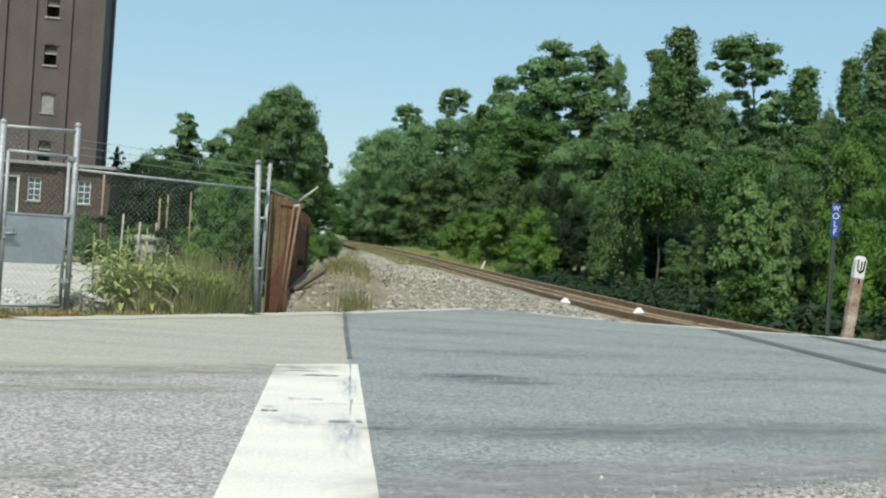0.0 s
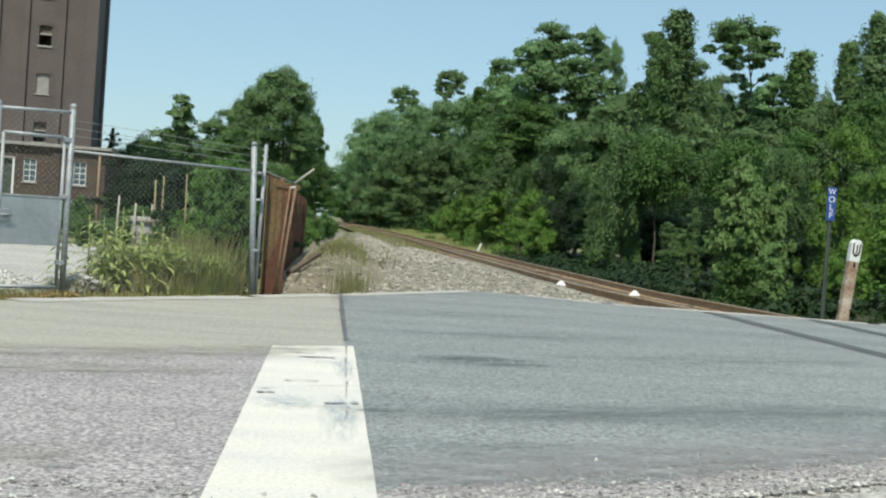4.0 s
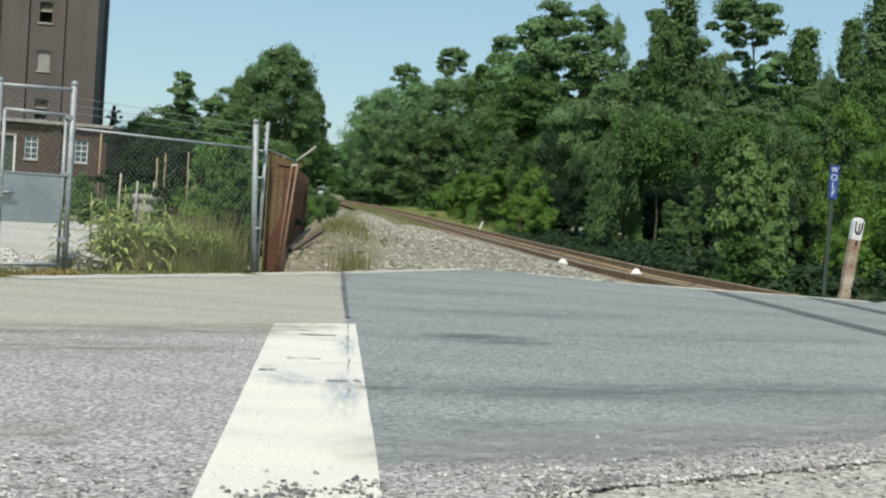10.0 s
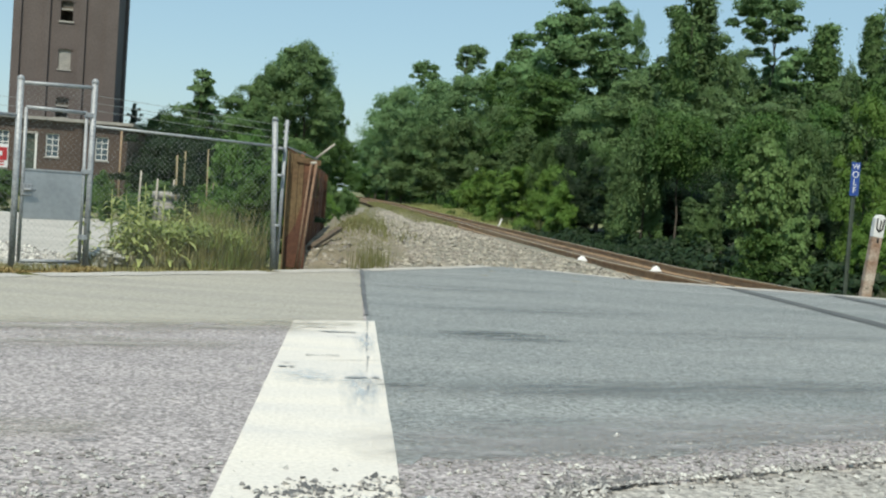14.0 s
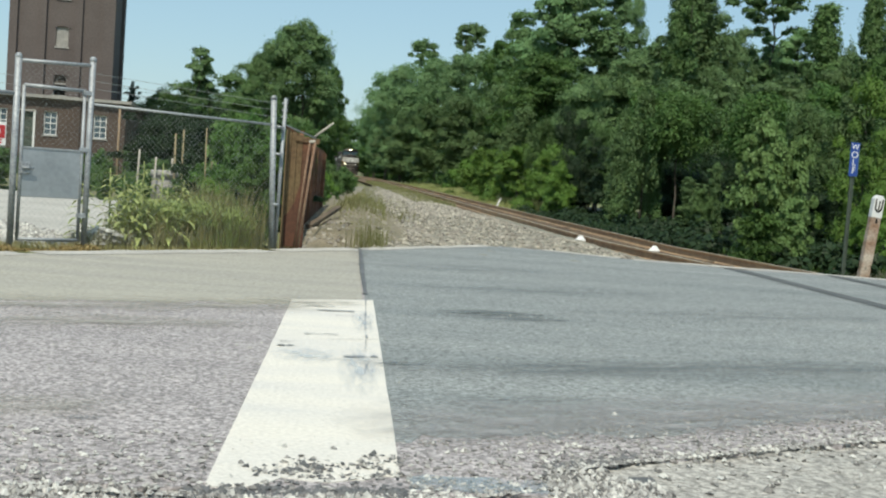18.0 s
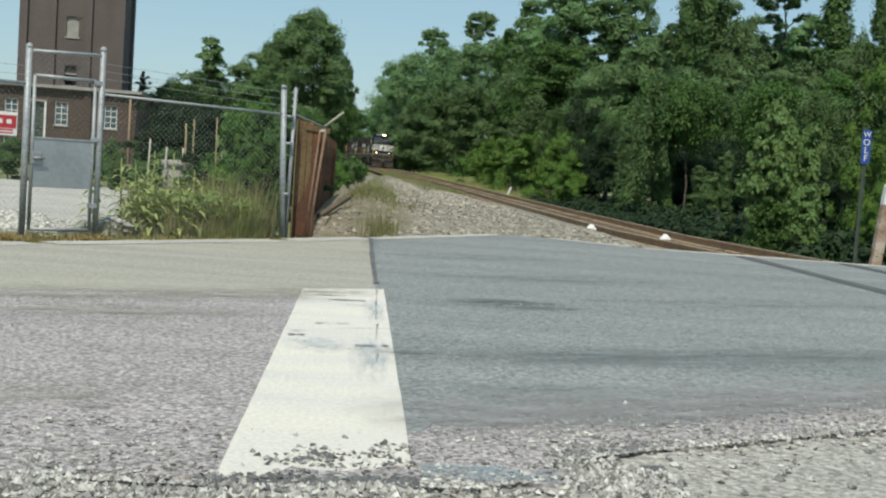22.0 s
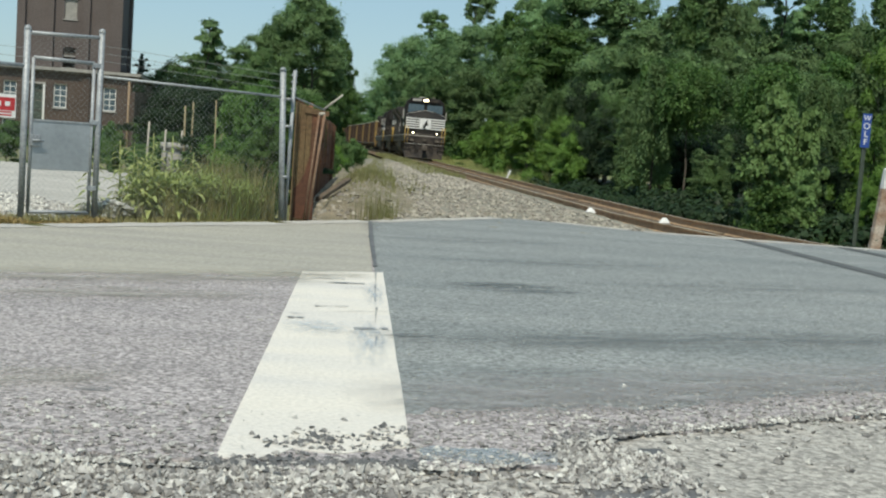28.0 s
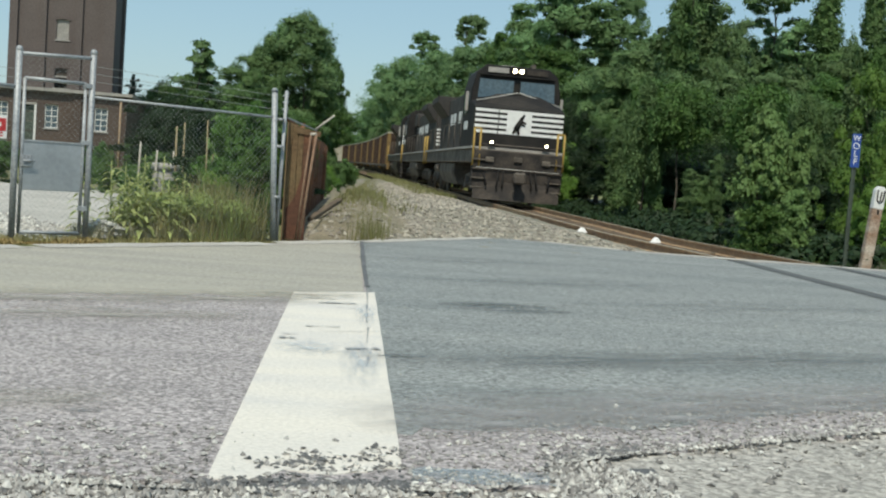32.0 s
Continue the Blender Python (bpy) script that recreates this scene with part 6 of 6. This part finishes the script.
    for a, b, r in (((-0.10, 2.60), (0.06, 2.96), 0.11), ((0.04, 2.94), (0.16, 3.14), 0.06), ((0.06, 2.90), (0.24, 2.84), 0.04), ((0.05, 2.82), (0.20, 2.74), 0.04), ((-0.10, 2.62), (-0.20, 2.47), 0.05), ((-0.06, 2.60), (0.02, 2.46), 0.05)):
        tube(bm, (a[0], 0.715, a[1]), (b[0], 0.715, b[1]), r, r * 0.7, 6)
    part("device", bm, M_BLACK, em)
    part("white_edge", tube(B(), (-1.45, 1.33, 3.54), (-0.02, 1.45, 3.93), 0.03, 0.03, 6), M_STONETRIM, nose)
    part("white_edge", tube(B(), (1.45, 1.33, 3.54), (0.02, 1.45, 3.93), 0.03, 0.03, 6), M_STONETRIM, nose)
    part("door_seam", box(B(), (-0.72, 0.728, 2.0), (-0.69, 0.75, 3.28)), M_BLACK, nose)
    # cab
    bm = prism(B(), [(-1.55, 1.93), (1.55, 1.93), (1.55, 4.02), (1.42, 4.62), (1.10, 4.90), (-1.10, 4.90), (-1.42, 4.62), (-1.55, 4.02)], 1, 2.05, 4.6)
    cab = part("cab", soften(bm, 0.03), M_BLACK, e, "black crew cab")
    for xa, xb in ((-1.34, -0.12), (0.12, 1.34)):
        s = 1 if xb > 1 else -1
        bm = prism(B(), [(xa, 3.70 if xa < -1 else 3.88), (xb, 3.70 if xb > 1 else 3.88), (xb if s < 0 else 1.30, 4.38), (xa if s > 0 else -1.30, 4.38)], 1, 1.98, 2.05)
        part("windscreen", bm, M_GLASS, cab, "bluish windscreen")
    for sx in (-1, 1):
        w = part("side_window", box(B(), (sx * 1.56 - 0.01, 2.6, 3.15), (sx * 1.56 + 0.01, 4.1, 3.85)), M_GLASS, cab)
        part("window_frame", box(B(), (sx * 1.565 - 0.012, 3.3, 3.13), (sx * 1.565 + 0.012, 3.38, 3.88)), M_STONETRIM, w)
        part("number_bar", box(B(), (sx * 1.56 - 0.008, 2.5, 2.55), (sx * 1.56 + 0.008, 3.6, 2.85)), M_WHITE, cab, "plain white bar in place of the number")
        part("mirror", soften(box(B(), (sx * 1.66 - 0.05, 2.3, 3.2), (sx * 1.66 + 0.05, 2.36, 3.9)), 0.01), M_STONETRIM, cab)
        part("number_board", box(B(), (sx * 0.68 - 0.36, 2.0, 4.64), (sx * 0.68 + 0.36, 2.06, 4.82)), M_STONETRIM if sx < 0 else M_PILOT, cab, "number board with no figures")
    part("visor", box(B(), (-1.3, 1.9, 4.52), (1.3, 2.06, 4.57)), M_BLACK, cab)
    hl = part("headlight", soften(box(B(), (-0.25, 1.92, 4.60), (0.25, 2.06, 4.86)), 0.03), M_BLACK, cab)
    for x in (-0.115, 0.115):
        part("lens", tube(B(), (x, 1.93, 4.73), (x, 1.90, 4.73), 0.075, 0.075, 12), M_LAMP if lit else M_STONETRIM, hl, "bright headlight")
    part("horn", tube(B(), (0.6, 2.5, 5.0), (0.6, 3.1, 5.05), 0.09, 0.04, 8), M_GRIME, cab)
    part("antenna", soften(box(B(), (-0.5, 3.0, 4.9), (0.1, 3.7, 5.0)), 0.03), M_STONETRIM, cab)
    part("air_conditioner", soften(box(B(), (-0.6, 3.9, 4.9), (0.6, 4.5, 5.02)), 0.04), M_BLACK, cab)
    for sx in (-1, 1):
        d = part("ditch_light", tube(B(), (sx * 0.92, 0.42, 2.1), (sx * 0.92, 0.32, 2.1), 0.13, 0.13, 12), M_BLACK, e)
        part("lens", tube(B(), (sx * 0.92, 0.32, 2.1), (sx * 0.92, 0.30, 2.1), 0.05, 0.05, 12), M_LAMP if lit else M_STONETRIM, d, "bright ditch light")
        # yellow handrails at the front and along the side
        for x, y in ((1.52, 0.25), (1.30, 0.30)):
            part("handrail", tube(B(), (sx * x, y, 1.25), (sx * x, y + 0.1, 2.55), 0.034, 0.034, 8), M_YELLOW, e, "yellow grab rail")
        part("handrail", tube(B(), (sx * 1.52, 0.35, 2.55), (sx * 1.30, 0.4, 2.55), 0.032, 0.032, 8), M_YELLOW, e)
        for y in (5.2, 7.6, 10.0, 12.4, 14.8, 17.2, 19.6):
            part("stanchion", tube(B(), (sx * 1.5, y, 1.93), (sx * 1.5, y, 2.95), 0.016, 0.016, 6), M_GRIME, e)
        part("side_rail", tube(B(), (sx * 1.5, 4.7, 2.95), (sx * 1.5, 21.2, 2.95), 0.016, 0.016, 6), M_GRIME, e)
        for y in (21.3, 21.55):
            part("handrail", tube(B(), (sx * 1.52, y, 1.25), (sx * 1.52, y, 2.7), 0.034, 0.034, 8), M_YELLOW, e, "yellow grab rail")
    part("front_rail", tube(B(), (-1.3, 0.36, 2.02), (1.3, 0.36, 2.02), 0.02, 0.02, 8), M_GRIME, e)
    # long hood with doors, bars for the lettering, radiators
    hood = part("hood", soften(box(B(), (-0.95, 4.6, 1.93), (0.95, 20.9, 4.35)), 0.06), M_HOOD, e, "long black engine hood")
    part("radiator", soften(prism(B(), [(-1.0, 3.6), (1.0, 3.6), (1.5, 4.25), (1.5, 4.55), (-1.5, 4.55), (-1.5, 4.25)], 1, 16.8, 20.6), 0.03), M_HOOD, e, "flared radiator housing")
    part("dynamic_brake", soften(box(B(), (-1.1, 4.7, 3.7), (1.1, 7.2, 4.55)), 0.05), M_HOOD, e)
    part("exhaust", soften(box(B(), (-0.4, 11.2, 4.35), (0.4, 12.4, 4.62)), 0.04), M_GRIME, e)
    for i in range(10):
        for sx in (-1, 1):
            part("hood_door", soften(box(B(), (sx * 0.955 - 0.012, 7.5 + 0.9 * i, 2.05), (sx * 0.955 + 0.012, 8.32 + 0.9 * i, 3.75)), 0.01), M_HOOD, hood)
    for i, (a, b) in enumerate(((8.0, 9.0), (9.4, 10.4), (10.8, 11.8), (13.0, 14.0), (14.4, 15.4))):
        for sx in (-1, 1):
            part("lettering_bar", box(B(), (sx * 0.972 - 0.006, a, 3.1), (sx * 0.972 + 0.006, b, 3.6)), M_WHITE, hood, "white bar in place of lettering")
    for i in range(5):
        z = 2.3 + 0.2 * i
        part("end_stripe", box(B(), (-0.9, 20.9, z), (0.9, 20.915, z + 0.1)), M_WHITE, hood)
    tank = prism(B(), [(-1.4, 0.95), (-1.2, 0.45), (1.2, 0.45), (1.4, 0.95), (1.4, 1.35), (-1.4, 1.35)], 1, 7.7, 14.2)
    part("fuel_tank", soften(tank, 0.04), M_GRIME, e, "grimy fuel tank")
    for sx in (-1, 1):
        part("air_tank", tube(B(), (sx * 1.3, 14.4, 1.1), (sx * 1.3, 16.2, 1.1), 0.2, 0.2, 10), M_GRIME, e)
    truck(e, 3.6, 3, 2.0), truck(e, 18.4, 3, 2.0)
    e.scale = (1.04, 1, 1)
    return e


def make_car(body, rim, length, height, label, ribs=9, ends=None):
    """An open-topped freight car with ribbed sides; front at y = 0."""
    c = empty("freight_car", label=label, category="freight car", group="cars of the train")
    z0, w = 1.05, 1.5
    for sx in (-1, 1):
        side = part("side", box(B(), (sx * w - 0.04, 0.5, z0), (sx * w + 0.04, length - 0.5, height)), body, c)
        for i in range(ribs + 1):
            y = 0.56 + (length - 1.24) * i / ribs
            wide = 0.5 if i in (0, ribs) else 0.12
            y = y if i < ribs else y - 0.38
            part("end_post" if wide > 0.2 else "rib", box(B(), (sx * (w + 0.10) - 0.06, y, z0), (sx * (w + 0.10) + 0.06, y + wide, height)), (ends or body) if wide > 0.2 else body, side)
        part("top_chord", box(B(), (sx * (w + 0.02) - 0.1, 0.4, height), (sx * (w + 0.02) + 0.1, length - 0.4, height + 0.12)), rim, side)
        part("sill", box(B(), (sx * (w + 0.02) - 0.1, 0.4, z0 - 0.2), (sx * (w + 0.02) + 0.1, length - 0.4, z0)), M_GRIME, c)
        for y in (0.32, length - 0.36):
            part("ladder", box(B(), (sx * 1.45 - 0.1, y, 0.6), (sx * 1.45 + 0.1, y + 0.05, height)), ends or body, c)
    for y in (0.5, length - 0.58):
        end = part("end", box(B(), (-w + 0.04, y, z0), (w - 0.04, y + 0.08, height)), body, c)
        for i in range(4):
            part("end_rib", box(B(), (-w + 0.04, y - 0.07 if y < 1 else y + 0.08, z0 + 0.3 + i * (height - z0) / 4.2), (w - 0.04, y if y < 1 else y + 0.15, z0 + 0.42 + i * (height - z0) / 4.2)), body, end)
        part("end_chord", box(B(), (-w - 0.02, y - 0.05, height), (w + 0.02, y + 0.15, height + 0.12)), rim, end)
    part("floor", box(B(), (-w, 0.5, z0 - 0.1), (w, length - 0.5, z0)), M_GRIME, c)
    part("load", soften(box(B(), (-w + 0.06, 0.65, z0), (w - 0.06, length - 0.65, height - 0.35)), 0.15), M_GRIME, c, "dark load inside the car")
    part("centre_sill", box(B(), (-0.2, -0.1, 0.7), (0.2, length + 0.1, 0.95)), M_GRIME, c)
    truck(c, 2.2, 2, 1.78), truck(c, length - 2.2, 2, 1.78)
    return c


TRAIN = []  # thing, metres from the train's front to the thing's front, its length, 180 where it runs backwards
lead = make_loco(True, "black freight locomotive with white nose stripes and lit headlights")
TRAIN.append((lead, 0.0, LOCO_LENGTH, 0))
second = make_loco(False, "black freight locomotive running long hood first, coupled second")
TRAIN.append((second, 22.6, LOCO_LENGTH, 180))
third = tagged(copy_thing(second, pose(0, 0, 0)), "black freight locomotive with white nose stripes, coupled third")
TRAIN.append((third, 45.2, LOCO_LENGTH, 0))
FIRST_CAR = 67.9
CAR = 16.2
ochre = make_car(M_CARBROWN, M_CARLIGHT, CAR, 3.95, "rust-brown high-sided freight car with ochre end posts and a pale rim", ends=M_CARYELLOW)
TRAIN.append((ochre, FIRST_CAR, CAR, 0))
pale = make_car(M_CARLIGHT, M_CARLIGHT, CAR, 3.9, "pale grey freight car near the train's end", ends=M_CARLIGHT)
TRAIN.append((pale, FIRST_CAR + 7 * (CAR + 0.6), CAR, 0))
for k in (1, 2, 3, 4, 5, 6, 8, 9):
    TRAIN.append((copy_thing(ochre if k < 7 else pale, pose(0, 0, 0)), FIRST_CAR + k * (CAR + 0.6), CAR, 0))


def motions():
    """The train rolls towards the crossing at a steady thirteen metres a second."""
    for thing, back, length, flip in TRAIN:
        rows = []
        for k in range(33):
            t = k * 1.0
            s = s_of(39.6) + 13.0 * (32.0 - t) + back
            x0, y0, z0 = line_at(s)
            xa, ya, za = line_at(s + 2.5)
            xb, yb, zb = line_at(s + length - 2.5)
            turn = math.degrees(math.atan2(-(xb - xa), yb - ya))
            off = length - 2.5 if flip else -2.5
            n = math.hypot(xb - xa, yb - ya)
            rows.append((t, pose(xa + (xb - xa) / n * off, ya + (yb - ya) / n * off, (za + zb) / 2, 0, -0.8 if flip else 0.8, turn + flip)))
        walk(thing, rows)


motions()
